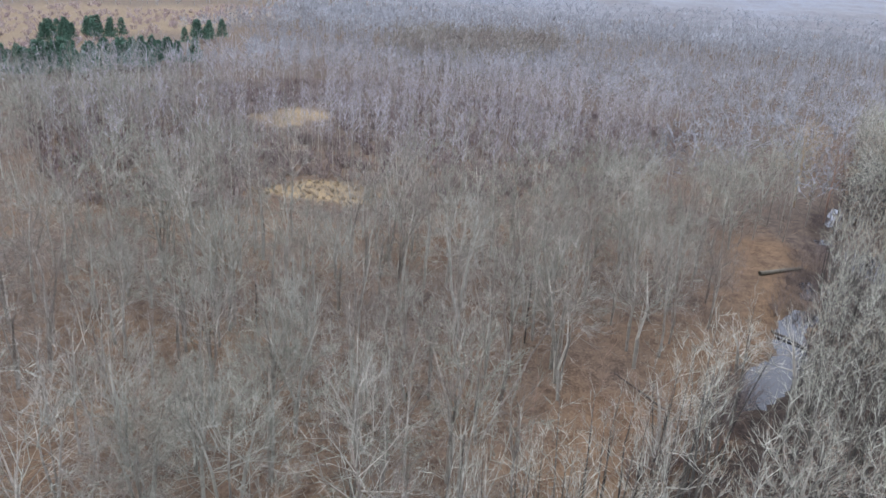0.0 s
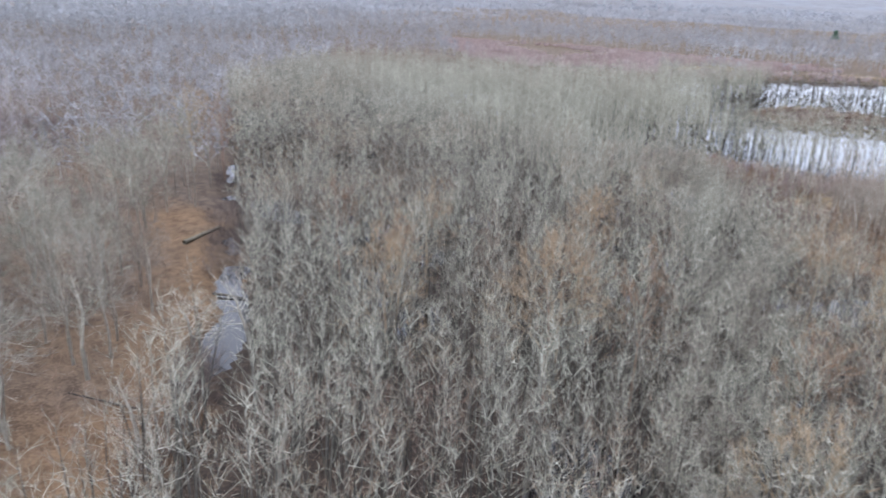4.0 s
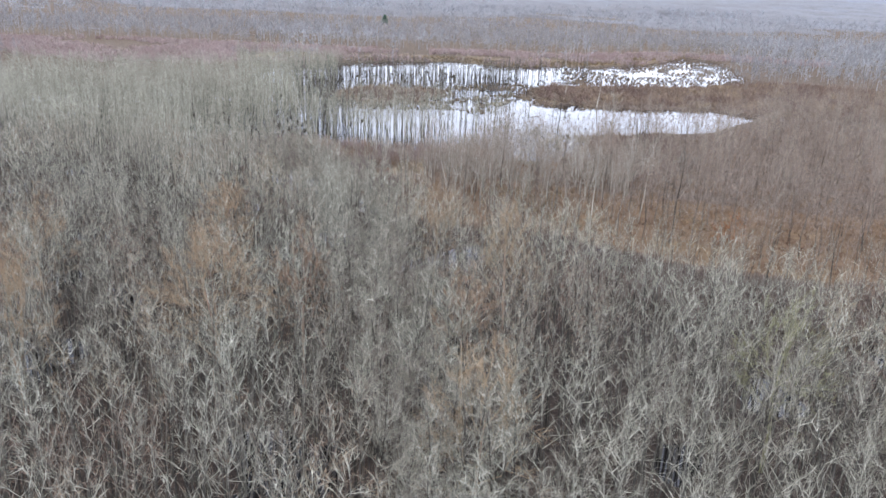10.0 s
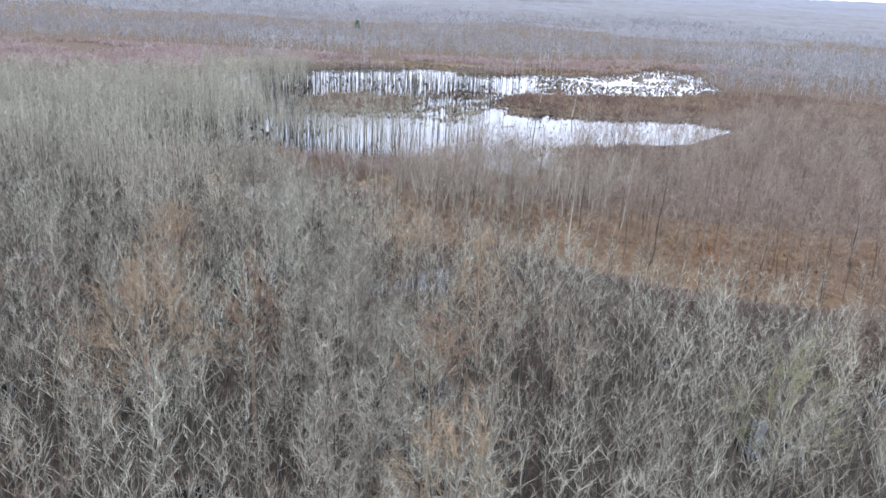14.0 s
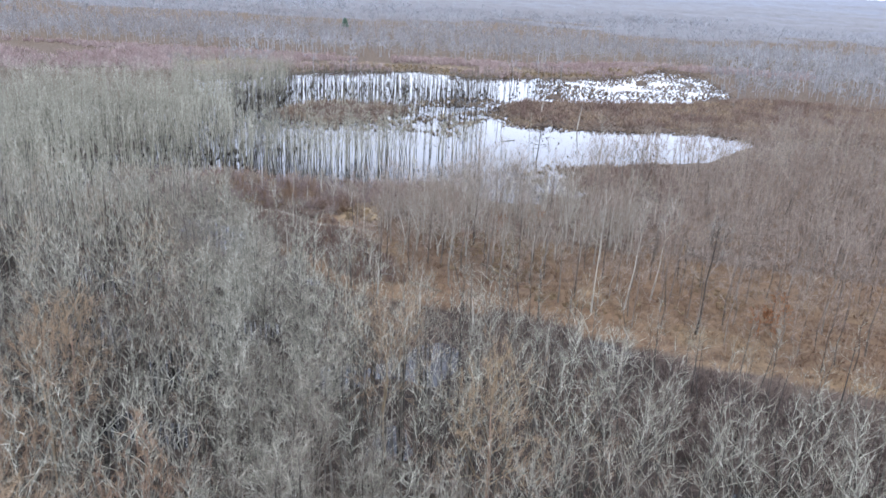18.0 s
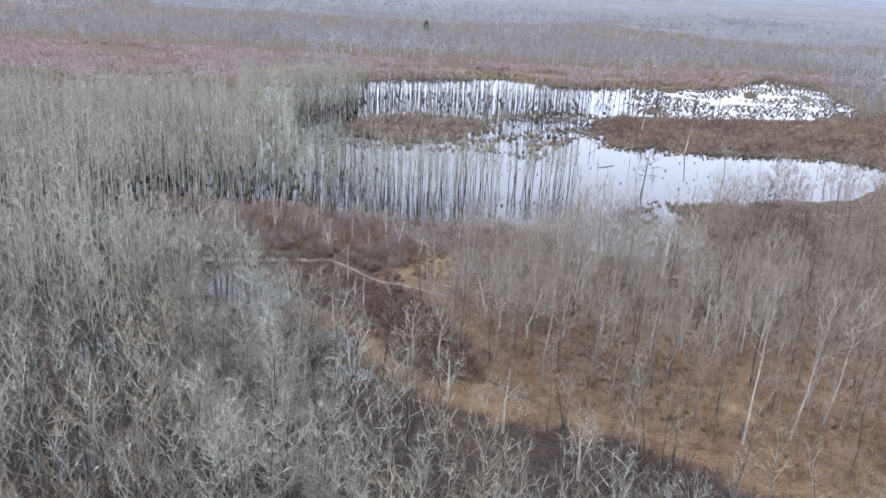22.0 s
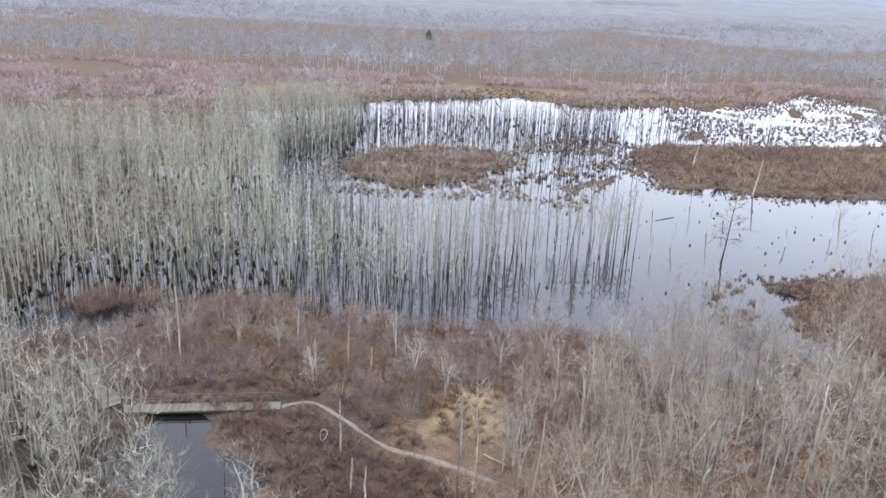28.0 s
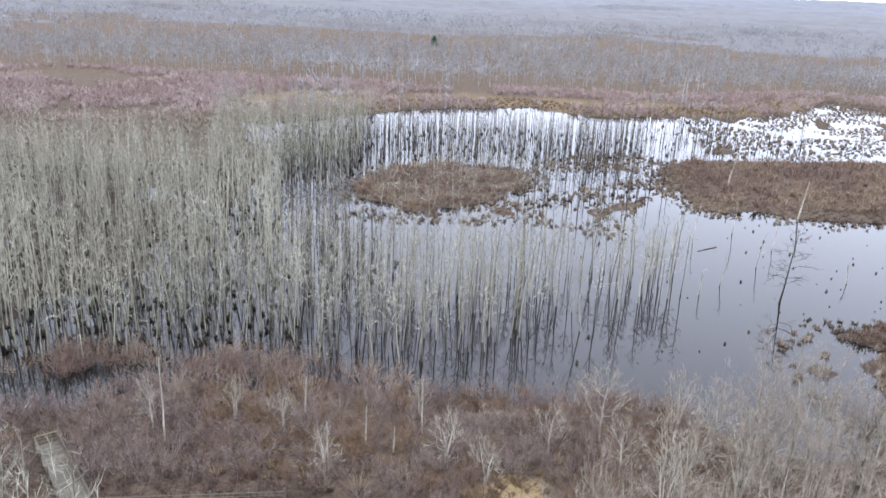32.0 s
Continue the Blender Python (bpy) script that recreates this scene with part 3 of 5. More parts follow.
def joined(name, kinds, x, y, seed, low, high, materials, label, category, tone=(0, 1), sink=0.1, floor=-9.0, lean=0.0):
    """Many plants as one object of stuff. kinds: (corners, faces, share of faces in the first material)."""
    rng = np.random.default_rng(seed)
    which = rng.integers(0, len(kinds), len(x))
    z = np.maximum(ground_at(x, y), floor)
    allv, allf, alli, allt, at = [], [], [], [], 0
    for k, (v, f, cut) in enumerate(kinds):
        sel = np.where(which == k)[0]
        if not len(sel):
            continue
        a, s = rng.uniform(0, 6.28, len(sel)), rng.uniform(low, high, len(sel))
        wide = s * rng.uniform(0.85, 1.15, len(sel))
        c, t = (np.cos(a) * wide)[:, None], (np.sin(a) * wide)[:, None]
        vx = v[None, :, 0] * c - v[None, :, 1] * t + x[sel][:, None]
        vy = v[None, :, 0] * t + v[None, :, 1] * c + y[sel][:, None]
        vz = v[None, :, 2] * s[:, None] + z[sel][:, None] - sink
        tip = rng.normal(0, lean, (2, len(sel), 1))
        vx, vy = vx + tip[0] * v[None, :, 2], vy + tip[1] * v[None, :, 2]
        allv.append(np.stack([vx, vy, vz], -1).reshape(-1, 3))
        allf.append((f[None] + (at + np.arange(len(sel)) * len(v))[:, None, None]).reshape(-1, 3))
        at_face = np.arange(len(f))
        alli.append(np.tile(np.where(at_face < cut[0], 0, np.where(at_face < cut[1], 1, 2)).astype(np.int32) if cut else np.zeros(len(f), np.int32), len(sel)))
        mood = np.clip(0.2 + 0.6 * rng.uniform(0, 1, len(sel)) + 0.4 * lumps(x[sel], y[sel], 8, seed), 0, 1)
        allt.append(np.repeat(tone[0] + (tone[1] - tone[0]) * mood, len(v)))
        at += len(sel) * len(v)
    me = mesh_of(name, np.concatenate(allv), np.concatenate(allf), materials, np.concatenate(alli), np.concatenate(allt))
    return tagged(new(name, me), label, category, kind="stuff")


def one(tree):
    (tv, tf), (lv, lf), (ev, ef) = tree
    return np.concatenate([tv, lv, ev]), np.concatenate([tf, lf + len(tv), ef + len(tv) + len(lv)]), (len(tf), len(tf) + len(lf))


def part(name, data, mat, parent, label=""):
    me = data if isinstance(data, bpy.types.Mesh) else mesh_of(name, data[0], data[1], [mat])
    ob = new(name, me)
    ob.parent = parent
    return tagged(ob, label)


def stands(name, trees, spots, seed, low, high, bark_mat, twig_mat, label, category, group, mound=False, trunk_mat=None):
    """Single trees as things, each with a trunk and a crown."""
    rng = np.random.default_rng(seed)
    first = []
    for x, y in spots:
        k = int(rng.integers(0, len(trees)))
        s = rng.uniform(low, high)
        m = pose(x, y, float(ground_at(x, y)) - 0.1, 0, 0, rng.uniform(0, 360))
        if len(first) <= k or first[k] is None:
            first += [None] * (k + 1 - len(first))
            root = new(name)
            part("trunk", trees[k][0], trunk_mat or bark_mat, root)
            v, f = merged(trees[k][1], trees[k][2])
            part("crown", mesh_of("crown", v, f, [bark_mat, twig_mat], np.arange(len(f)) >= len(trees[k][1][1])), None, root)
            if mound:
                part("root_mound", bush(900 + k, 0.8, 0.5, 20, 0, 0.075, True), DARK_WOOD[0], root, "dark mossy root mound at the waterline")
            first[k] = root
            tagged(root, label, category, group)
            root.matrix_basis = m @ Matrix.Scale(s, 4)
        else:
            root = copy_thing(first[k], m)
            root.scale = (s * rng.uniform(0.9, 1.1),) * 2 + (s,)


# ---------------------------------------------------------------- the flooded swamp wood
CORRIDOR = [(-8, 22), (-20, 45), (-34, 66), (-50, 84)]
swamp_hi = [grow(100 + k, 11.5, 0.08, 0.55, 1.45, 14, 6, 7, up=0.7, wander=0.12, twig_r=0.011, crook=0.42, curl=0.4, fine_r=0.6, loose=0.45) for k in range(10)]
swamp_mid = [one(grow(120 + k, 11.5, 0.085, 0.55, 1.55, 10, 5, 3, up=0.75, wander=0.1, twig_r=0.0125, trunk_sides=3, simple=True, crook=0.4, curl=0.45)) for k in range(10)]
swamp_low = [one(grow(140 + k, 10.5, 0.075, 0.5, 1.6, 8, 4, 2, up=0.6, wander=0.1, twig_r=0.02, trunk_sides=3, simple=True, crook=0.4, loose=0.6, curl=0.25)) for k in range(8)]
flood_low = [one(grow(150 + k, 11.0, 0.075, 0.45, 1.2, 9, 4, 2, up=0.65, wander=0.07, twig_r=0.024, trunk_sides=3, simple=True, crook=0.3, loose=0.6, curl=0.3)) for k in range(8)]


def swamp_keep(x, y):
    return (away(CREEK[1:], x, y) > np.where((x > -74) & (x < -50), 2.4, 1.0)) & (away([(-33, 14.5), (-62, 28.8)], x, y) > 1.5) & ~inside(POOL, x, y) & (np.hypot(x + 2, y) > 14) & (lumps(x, y, 9, 61) > -1.3)


FLOOD_EDGE = [(-119, 182), (-102, 177), (-85, 153), (-77, 142), (-68, 128.5)]
sx, sy = scatter(SWAMP_TREES, 1.52, 11, swamp_keep)
near = away(CORRIDOR, sx, sy)
pick = np.argsort(near)[:290]
rest = np.ones(len(sx), bool)
rest[pick] = False
ahead = np.hypot(sx + 20, sy - 40)
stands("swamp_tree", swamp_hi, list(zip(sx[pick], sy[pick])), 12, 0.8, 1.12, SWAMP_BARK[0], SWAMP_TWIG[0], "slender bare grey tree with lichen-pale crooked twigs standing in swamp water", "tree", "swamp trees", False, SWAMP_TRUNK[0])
rng = np.random.default_rng(13)
rusty = (lumps(sx, sy, 12, 63) > 0.12) & (rng.uniform(0, 1, len(sx)) < 0.6) & (sy < 90)
mid = rest & (ahead < 75) & ~rusty
by_pond = rest & ~rusty & (rng.uniform(0, 1, len(sx)) < np.clip(away(FLOOD_EDGE, sx, sy) / 8, 0.75, 0.9)) & (sy > 84 - 0.25 * (sx + 60)) & (sx < -62)
tree_x, tree_y = sx, sy
mid &= ~by_pond & (sx > -75)
far = rest & (ahead >= 75) & ~rusty & ~by_pond & ((sy < 84 - 0.25 * (sx + 60)) | (sx > -62))
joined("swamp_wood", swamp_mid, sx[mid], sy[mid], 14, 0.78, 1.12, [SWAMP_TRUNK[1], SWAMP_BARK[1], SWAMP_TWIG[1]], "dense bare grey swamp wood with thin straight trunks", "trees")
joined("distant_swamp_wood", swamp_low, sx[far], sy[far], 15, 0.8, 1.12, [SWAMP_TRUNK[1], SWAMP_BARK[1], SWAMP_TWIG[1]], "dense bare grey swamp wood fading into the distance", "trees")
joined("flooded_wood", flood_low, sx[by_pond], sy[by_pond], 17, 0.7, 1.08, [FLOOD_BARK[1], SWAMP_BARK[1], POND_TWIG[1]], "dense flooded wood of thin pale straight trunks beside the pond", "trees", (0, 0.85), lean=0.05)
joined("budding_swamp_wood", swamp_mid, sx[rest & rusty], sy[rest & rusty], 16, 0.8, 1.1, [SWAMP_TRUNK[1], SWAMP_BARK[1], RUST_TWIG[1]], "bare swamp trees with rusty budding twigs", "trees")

ox, oy = scatter(BRUSH, 2.3, 18, lambda x, y: lumps(x, y, 6, 19) > -0.5)
joined("ditch_wood", swamp_mid, ox, oy, 19, 0.45, 0.8, [SWAMP_TRUNK[1], SWAMP_BARK[1], SWAMP_TWIG[1]], "small pale crooked trees along the wet ditch", "trees")

# ---------------------------------------------------------------- drowned trees in the pond
drowned = [grow(200 + k, 9.5, 0.075, 0.42, 0.95, 13, 4, 5, up=0.75, wander=0.06, twig_r=0.014, crook=0.3, loose=0.5) for k in range(8)]
drowned_low = [one(grow(220 + k, 9.5, 0.085, 0.45, 0.9, 6, 3, 2, up=0.75, wander=0.07, twig_r=0.032, trunk_sides=3, simple=True)) for k in range(6)]
DROWNED = [(-70, 124.8), (-64, 126), (-57, 131), (-51, 137), (-45, 144.5), (-37.5, 157), (-37, 164), (-47, 163), (-55, 158), (-66, 152), (-84, 152), (-76, 141)]
FAR_DROWNED = [(-103, 178), (-95, 186), (-93, 204), (-75, 214), (-58, 220), (-50, 235), (-56, 250), (-80, 252), (-105, 242), (-122, 212)]
dx, dy = scatter(DROWNED, 1.75, 21, lambda x, y: lumps(x, y, 7, 71) > -0.45)
keep = np.random.default_rng(26).permutation(len(dx))[:285]
stands("drowned_tree", drowned, list(zip(dx[keep], dy[keep])), 22, 0.7, 1.1, SWAMP_BARK[0], POND_TWIG[0], "thin pale bare tree drowned in the open pond", "tree", "drowned trees", True, DROWNED_BARK)
fx, fy = scatter(FAR_DROWNED, 1.85, 24, lambda x, y: ~inside(ISLE, x, y))
fx2, fy2 = scatter([(-101, 176), (-94, 186), (-97, 198), (-108, 222), (-118, 248), (-145, 224), (-124, 188)], 1.9, 27)
fx3, fy3 = scatter([(-84, 152), (-76, 141), (-66, 146), (-70, 156), (-84, 166), (-98, 172), (-100, 176)], 2.0, 28)
joined("flooded_edge_wood", flood_low, fx2, fy2, 29, 0.6, 0.95, [FLOOD_BARK[1], SWAMP_BARK[1], POND_TWIG[1]], "thin pale flooded trees along the far pool", "trees", (0, 0.7))
fx4, fy4 = scatter([(-62, 212), (-44, 228), (-24, 250), (-16, 268), (-45, 292), (-72, 278)], 4.2, 281)
fx5, fy5 = scatter([(-66, 182), (-48, 186), (-44, 214), (-58, 218), (-64, 205)], 3.4, 282)
fx, fy = np.r_[fx, fx3, fx4, fx5], np.r_[fy, fy3, fy4, fy5]
mound_low = [(*bush(910 + k, 0.75, 0.6, 12, 0, 0.1), 0) for k in range(3)]
joined("root_mounds", mound_low, np.r_[fx, fx2][::2], np.r_[fy, fy2][::2], 283, 0.45, 0.85, [DARK_WOOD[1]], "dark root mounds at the waterline of the far trees", "roots", sink=0.0, floor=-0.05)
near_edge = by_pond & (away(FLOOD_EDGE, tree_x, tree_y) < 45)
joined("flooded_root_mounds", mound_low, tree_x[near_edge], tree_y[near_edge], 284, 0.5, 1.0, [DARK_WOOD[1]], "dark root mounds at the waterline of the flooded wood", "roots", sink=0.0, floor=-0.05)
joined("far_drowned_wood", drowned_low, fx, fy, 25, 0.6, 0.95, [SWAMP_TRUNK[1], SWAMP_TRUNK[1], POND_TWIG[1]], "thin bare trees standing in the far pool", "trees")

# ---------------------------------------------------------------- upland woods
oak_hi = [dome(300 + k, 11.5 + k % 3, (3.0, 3.6, 2.5, 3.3)[k % 4], (0.42, 0.38, 0.5, 0.3)[k % 4], 9, 4, 5, 5, r=0.12, twig_r=0.0115, stems=1 + (k % 3 == 1), lift=0.5) for k in range(8)]
oak_mid = [one(dome(320 + k, 10.5 + k % 3, (2.9, 3.9, 2.4, 3.4)[k % 4], 0.35, 7, 4, 4, 3, r=0.1, twig_r=0.018, simple=True, fine_r=0.75, lift=0.5)) for k in range(8)]
OPEN = [(-80, -25), (-82, -12), (-102, -12), (-105, -25), (-97, -31)], [(-132, -40), (-136, -29), (-151, -30), (-167, -36), (-148, -48)]
WEST = [(-24, 0), (-36, 9), (-56, 22), (-83, 37), (-100, 43), (-118, 52), (-108, 22), (-92, -16), (-122, -40), (-150, -60), (-140, -120), (-60, -110), (-24, -40)]


def west_keep(x, y):
    ok = np.ones(len(x), bool)
    for some in (*CLEARINGS, *OPEN):
        ok &= ~inside(some, x, y)
    return ok & (away([(-37, 8), (-46, 14), (-57, 23), (-74, 32.5), (-84, 36)], x, y) > 4.0)


ux, uy = scatter(WEST, 4.4, 31, west_keep)
pick = np.argsort(np.hypot(ux + 52, (uy - 2) * 0.8))[:150]
rest = np.ones(len(ux), bool)
paler = (lumps(ux[pick], uy[pick], 16, 321) > 0.4) & (np.arange(len(pick)) % 2 == 0)
keep_pale, pick = pick[paler], pick[~paler]
stands("oak_tree", oak_hi, list(zip(ux[pick], uy[pick])), 32, 0.55, 1.1, OAK_BARK[0], OAK_TWIG[0], "bare spreading grey-brown oak over brown leaf litter", "tree", "bare oaks")
pale = rest & (lumps(ux, uy, 18, 322) + 0.5 * np.sin(ux * 7.7) > -0.15)
joined("west_wood", oak_mid, ux[rest & ~pale], uy[rest & ~pale], 33, 0.5, 1.0, [OAK_BARK[1], OAK_BARK[1], OAK_TWIG[1]], "bare grey-brown oak wood over leaf litter", "trees")
joined("pale_west_wood", oak_mid, ux[pale], uy[pale], 331, 0.7, 1.12, [OAK_BARK[1], PALE_OAK_TWIG[1], PALE_OAK_TWIG[1]], "bare pale grey-green oaks with rounded crowns", "trees")
EAST = [(-42, 98), (-34, 92), (-16, 91), (8, 84), (40, 74), (64, 110), (60, 212), (22, 206), (8, 176), (-8, 160), (-16, 146), (-20, 133), (-32, 127), (-38, 116), (-40, 108)]
ex, ey = scatter(EAST, 3.6, 34)
pick = np.argsort(away([(-36, 102), (-26, 118)], ex, ey))[:120]
rest = np.ones(len(ex), bool)
rest[pick] = False
thin = [dome(360 + k, 12.5, (2.0, 2.9, 3.5)[k % 3], (0.35, 0.28, 0.18)[k % 3], 8, 4, 5, 4, r=0.09, twig_r=0.0115, lift=0.5, fine_r=0.6, low=0.1) for k in range(6)]
thin_mid = [one(dome(370 + k, 11.5, (1.7, 2.8, 3.5)[k % 3], (0.45, 0.34, 0.25)[k % 3], 6, 4, 5, 3, r=0.07, twig_r=0.0175, simple=True, fine_r=0.7, lift=0.5)) for k in range(7)]
stands("maple_tree", thin, list(zip(ex[pick], ey[pick])), 35, 0.5, 0.92, EAST_TWIG[0], EAST_TWIG[0], "slim bare brown-grey maple on a rusty leaf-covered bank", "tree", "bank trees", False, EAST_BARK[0])
joined("east_wood", thin_mid, ex[rest], ey[rest], 36, 0.65, 1.02, [EAST_BARK[1], EAST_TWIG[1], EAST_TWIG[1]], "bare brown-grey wood on rusty leaf litter", "trees")
sapling = [one(grow(390 + k, 4.5, 0.03, 0.15, 1.6, 7, 4, 3, up=0.5, wander=0.2, twig_r=0.016, trunk_sides=3, simple=True)) for k in range(6)]
vx, vy = scatter([(-42, 99), (-34, 93), (-16, 92), (8, 85), (40, 75), (60, 110), (40, 170), (10, 176), (-8, 160), (-16, 146), (-20, 133), (-32, 127), (-38, 114)], 2.6, 391)
joined("east_understory", sapling, vx, vy, 392, 0.5, 1.1, [EAST_TWIG[1], EAST_TWIG[1], EAST_TWIG[1]], "thin bare brown saplings under the east wood", "trees")
vx, vy = scatter(WEST, 5.0, 393, lambda x, y: (away([(-37, 8), (-46, 14), (-57, 23), (-74, 32.5), (-84, 36)], x, y) > 3.5) & ~inside(CLEARINGS[1], x, y))
joined("west_understory", sapling, vx, vy, 394, 0.5, 1.1, [RUST_TWIG[1], RUST_TWIG[1], RUST_TWIG[1]], "thin bare rusty saplings under the west wood", "trees")
poplar = [one(grow(380 + k, 13.0, 0.05, 0.42, 1.5, 11, 5, 2, up=0.9, wander=0.1, twig_r=0.021, trunk_sides=3, simple=True)) for k in range(6)]
px, py = scatter(POPLARS, 3.1, 37, lambda x, y: ~inside(OPEN[0], x, y) & ~inside(OPEN[1], x, y))
tx, ty = scatter(THICKET, 4.3, 371, lambda x, y: ~inside(OPEN[0], x, y) & ~inside(OPEN[1], x, y) & ~inside(CLEARINGS[0], x, y) & ~inside(CLEARINGS[1], x, y))
px, py = np.r_[px, tx], np.r_[py, ty]
joined("poplar_stand", poplar, px, py, 38, 0.7, 1.1, [OAK_BARK[1], POPLAR_TWIG[1], POPLAR_TWIG[1]], "dense stand of upright pale lilac-grey poplars", "trees")

# ---------------------------------------------------------------- woods all round, out to the hills
KNOWN = [SCRUB, THICKET, [(-158, -128), (-160, -98), (-215, -72), (-305, -85), (-305, -150), (-225, -150)], [(-92, 84), (66, 60), (66, 250), (-92, 250)], SWAMP, SWAMP_TREES, POND, WEST, EAST, BRUSH, POPLARS, FIELD, HEATHLAND, CLEARINGS[0], CLEARINGS[1]]
ISLE_EAST = [(-44, 219), (-43, 231), (-22, 243), (-1, 256), (30, 285), (70, 280), (70, 215), (16, 206), (2, 212), (-11, 207), (-25, 202), (-36, 200), (-42, 209)]


def elsewhere(x, y):
    ok = np.hypot(x + 20, y - 30) > 60
    for some in KNOWN + [ISLE_EAST]:
        ok &= ~inside(some, x, y)
    a = np.degrees(np.arctan2(y - 0, -(x + 10)))
    return ok & (a > -42) & (a < 112)


def stand(x, y):
    """Height of the far woods, stand by stand, with rounded tops."""
    far = np.hypot(x + 30, y - 60)
    plot = lumps(x + 25 * lumps(x, y, 60, 88), y + 25 * lumps(x, y, 60, 89), 130, 94, 2)
    return 8.5 + 3.6 * np.round(plot * 2.2) / 2.2 + (0.4 + far / 1600) * lumps(x, y, 11, 91, 2)


ringx, ringy = scatter([(-480, -300), (160, -300), (160, 560), (-480, 560)], 5.5, 41, lambda x, y: elsewhere(x, y) & (np.hypot(x + 30, y - 60) < 430))
far_dome = [one(dome(350 + k, 10.5, 3.3, 0.25, 5, 3, 4, 0, r=0.13, twig_r=0.115, simple=True)) for k in range(7)]
near_dome = [one(dome(345 + k, 10.0, 3.2, 0.25, 6, 3, 4, 1, r=0.1, twig_r=0.06, simple=True)) for k in range(5)]
close = np.hypot(ringx + 20, ringy - 30) < 235
tall = stand(ringx, ringy)
for name, some, low, high, tones, label in (("low_far_wood", tall < 7.5, 0.5, 0.75, (0, 0.5), "low bare brownish woodland in the middle distance"), ("middle_wood", (tall >= 7.5) & (tall < 10), 0.75, 1.0, (0.2, 0.8), "bare hazy grey woodland in the middle distance"), ("tall_far_wood", tall >= 10, 1.0, 1.35, (0.45, 1), "tall grey woodland in the middle distance, paled by haze in its colour")):
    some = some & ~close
    joined(name, far_dome, ringx[some], ringy[some], 42, low, high, [HAZED_TWIG[1], HAZED_TWIG[1], HAZED_TWIG[1]], label, "trees", tones)
hx0, hy0 = scatter([(-222, -34), (-300, -26), (-310, 20), (-285, 30), (-213, -4)], 5.0, 372)
joined("dark_hill_wood", near_dome, hx0, hy0, 373, 1.0, 1.45, [OAK_BARK[1], OAK_TWIG[1], OAK_TWIG[1]], "darker rounded wood behind the poplar stand", "trees")
joined("hazy_wood", near_dome, ringx[close], ringy[close], 45, 0.65, 1.1, [OAK_BARK[1], HAZED_TWIG[1], HAZED_TWIG[1]], "bare grey woodland beyond the poplars and the swamp", "trees")
# crown colours carry the blue-grey of haze over 400 m and more
HAZED_CROWN = bark("far_haze_tinted_crowns", (0.165, 0.165, 0.172), (0.2, 0.207, 0.22), (0.235, 0.246, 0.266), True, 0.2)
clump = [one(dome(400 + k, 11, 4.2, 0.25, 4, 3, 3, 0, r=0.18, twig_r=0.14, simple=True)) for k in range(5)]
farx, fary = scatter([(-950, -600), (420, -600), (420, 1000), (-950, 1000)], 13.5, 43, lambda x, y: elsewhere(x, y) & (np.hypot(x + 30, y - 60) >= 425) & (np.hypot(x + 30, y - 60) < 860))
tall = stand(farx, fary)
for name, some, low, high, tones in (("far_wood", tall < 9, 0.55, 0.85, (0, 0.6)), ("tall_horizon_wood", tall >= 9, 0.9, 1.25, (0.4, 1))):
    joined(name, clump, farx[some], fary[some], 44, low, high, [HAZED_CROWN, HAZED_CROWN, HAZED_CROWN], "far bare woodland stretching to the horizon, coloured pale for haze", "trees", tones)


# from near brown-grey to a far blue-grey that paints in the haze
HAZED_CANOPY = bark("haze_tinted_canopy", (0.088, 0.082, 0.078), (0.11, 0.11, 0.113), (0.13, 0.141, 0.166), True, 0.35)


def canopy():
    """The close tops of the far woods, one bumpy sheet with gaps for fields."""
    r = [560.0]
    while r[-1] < 4100:
        r.append(r[-1] * 1.0125)
    a, r = np.meshgrid(np.radians(np.arange(66, 222, 0.36)), np.array(r))
    x, y = -30 + r * np.cos(a), 60 + r * np.sin(a)
    top = stand(x, y) - np.interp(r, [560, 640, 780, 900], [9.5, 6.5, 5.0, 0.5])
    gap = (lumps(x, y * 2.2, 190, 194, 2) > 0.85) & (r < 1300)
    gap |= inside(FIELD, x, y) | inside([(-170, 690), (-100, 672), (-95, 690), (-160, 715)], x, y)
    wide = gap.copy()
    wide[1:] |= gap[:-1]
    wide[:-1] |= gap[1:]
    wide[:, 1:] |= gap[:, :-1]
    wide[:, :-1] |= gap[:, 1:]
    gap = wide
    top = np.where(gap, -2.0, top)
    top[0] = -2
    # tone climbs with r, so painted haze pales the farthest tops
    return mesh_of("hill_woods", np.stack([x, y, ground_at(x, y) + top], -1).reshape(-1, 3), grid_faces(*x.shape), [HAZED_CANOPY], tone=np.clip(0.2 + 0.25 * lumps(x, y * 2, 140, 93) + 0.2 * lumps(x, y, 9, 96, 2) + np.clip((r - 350) / 2600, 0, 0.7), 0, 1).ravel(), smooth=True)


tagged(new("hill_woods", canopy()), "wooded hills along the horizon, haze-blue in their colour", "backdrop", kind="structure")

# ---------------------------------------------------------------- shrubs, reeds
shrub = [bush(500 + k, 2.0, 1.8, 18, 6, 0.012, True) for k in range(6)]
shrub_low = [(*bush(520 + k, 1.8, 2.0, 14, 7, 0.017), 0) for k in range(6)]
heath_low = [(*bush(530 + k, 1.6, 3.4, 12, 4, 0.06), 0) for k in range(5)]
SHORE = [(-84, 106), (-78, 104), (-66, 107), (-60, 111), (-50, 112), (-44, 110), (-38, 112), (-33, 128), (-38, 133), (-46, 129), (-58, 126), (-68, 120), (-77, 117)]
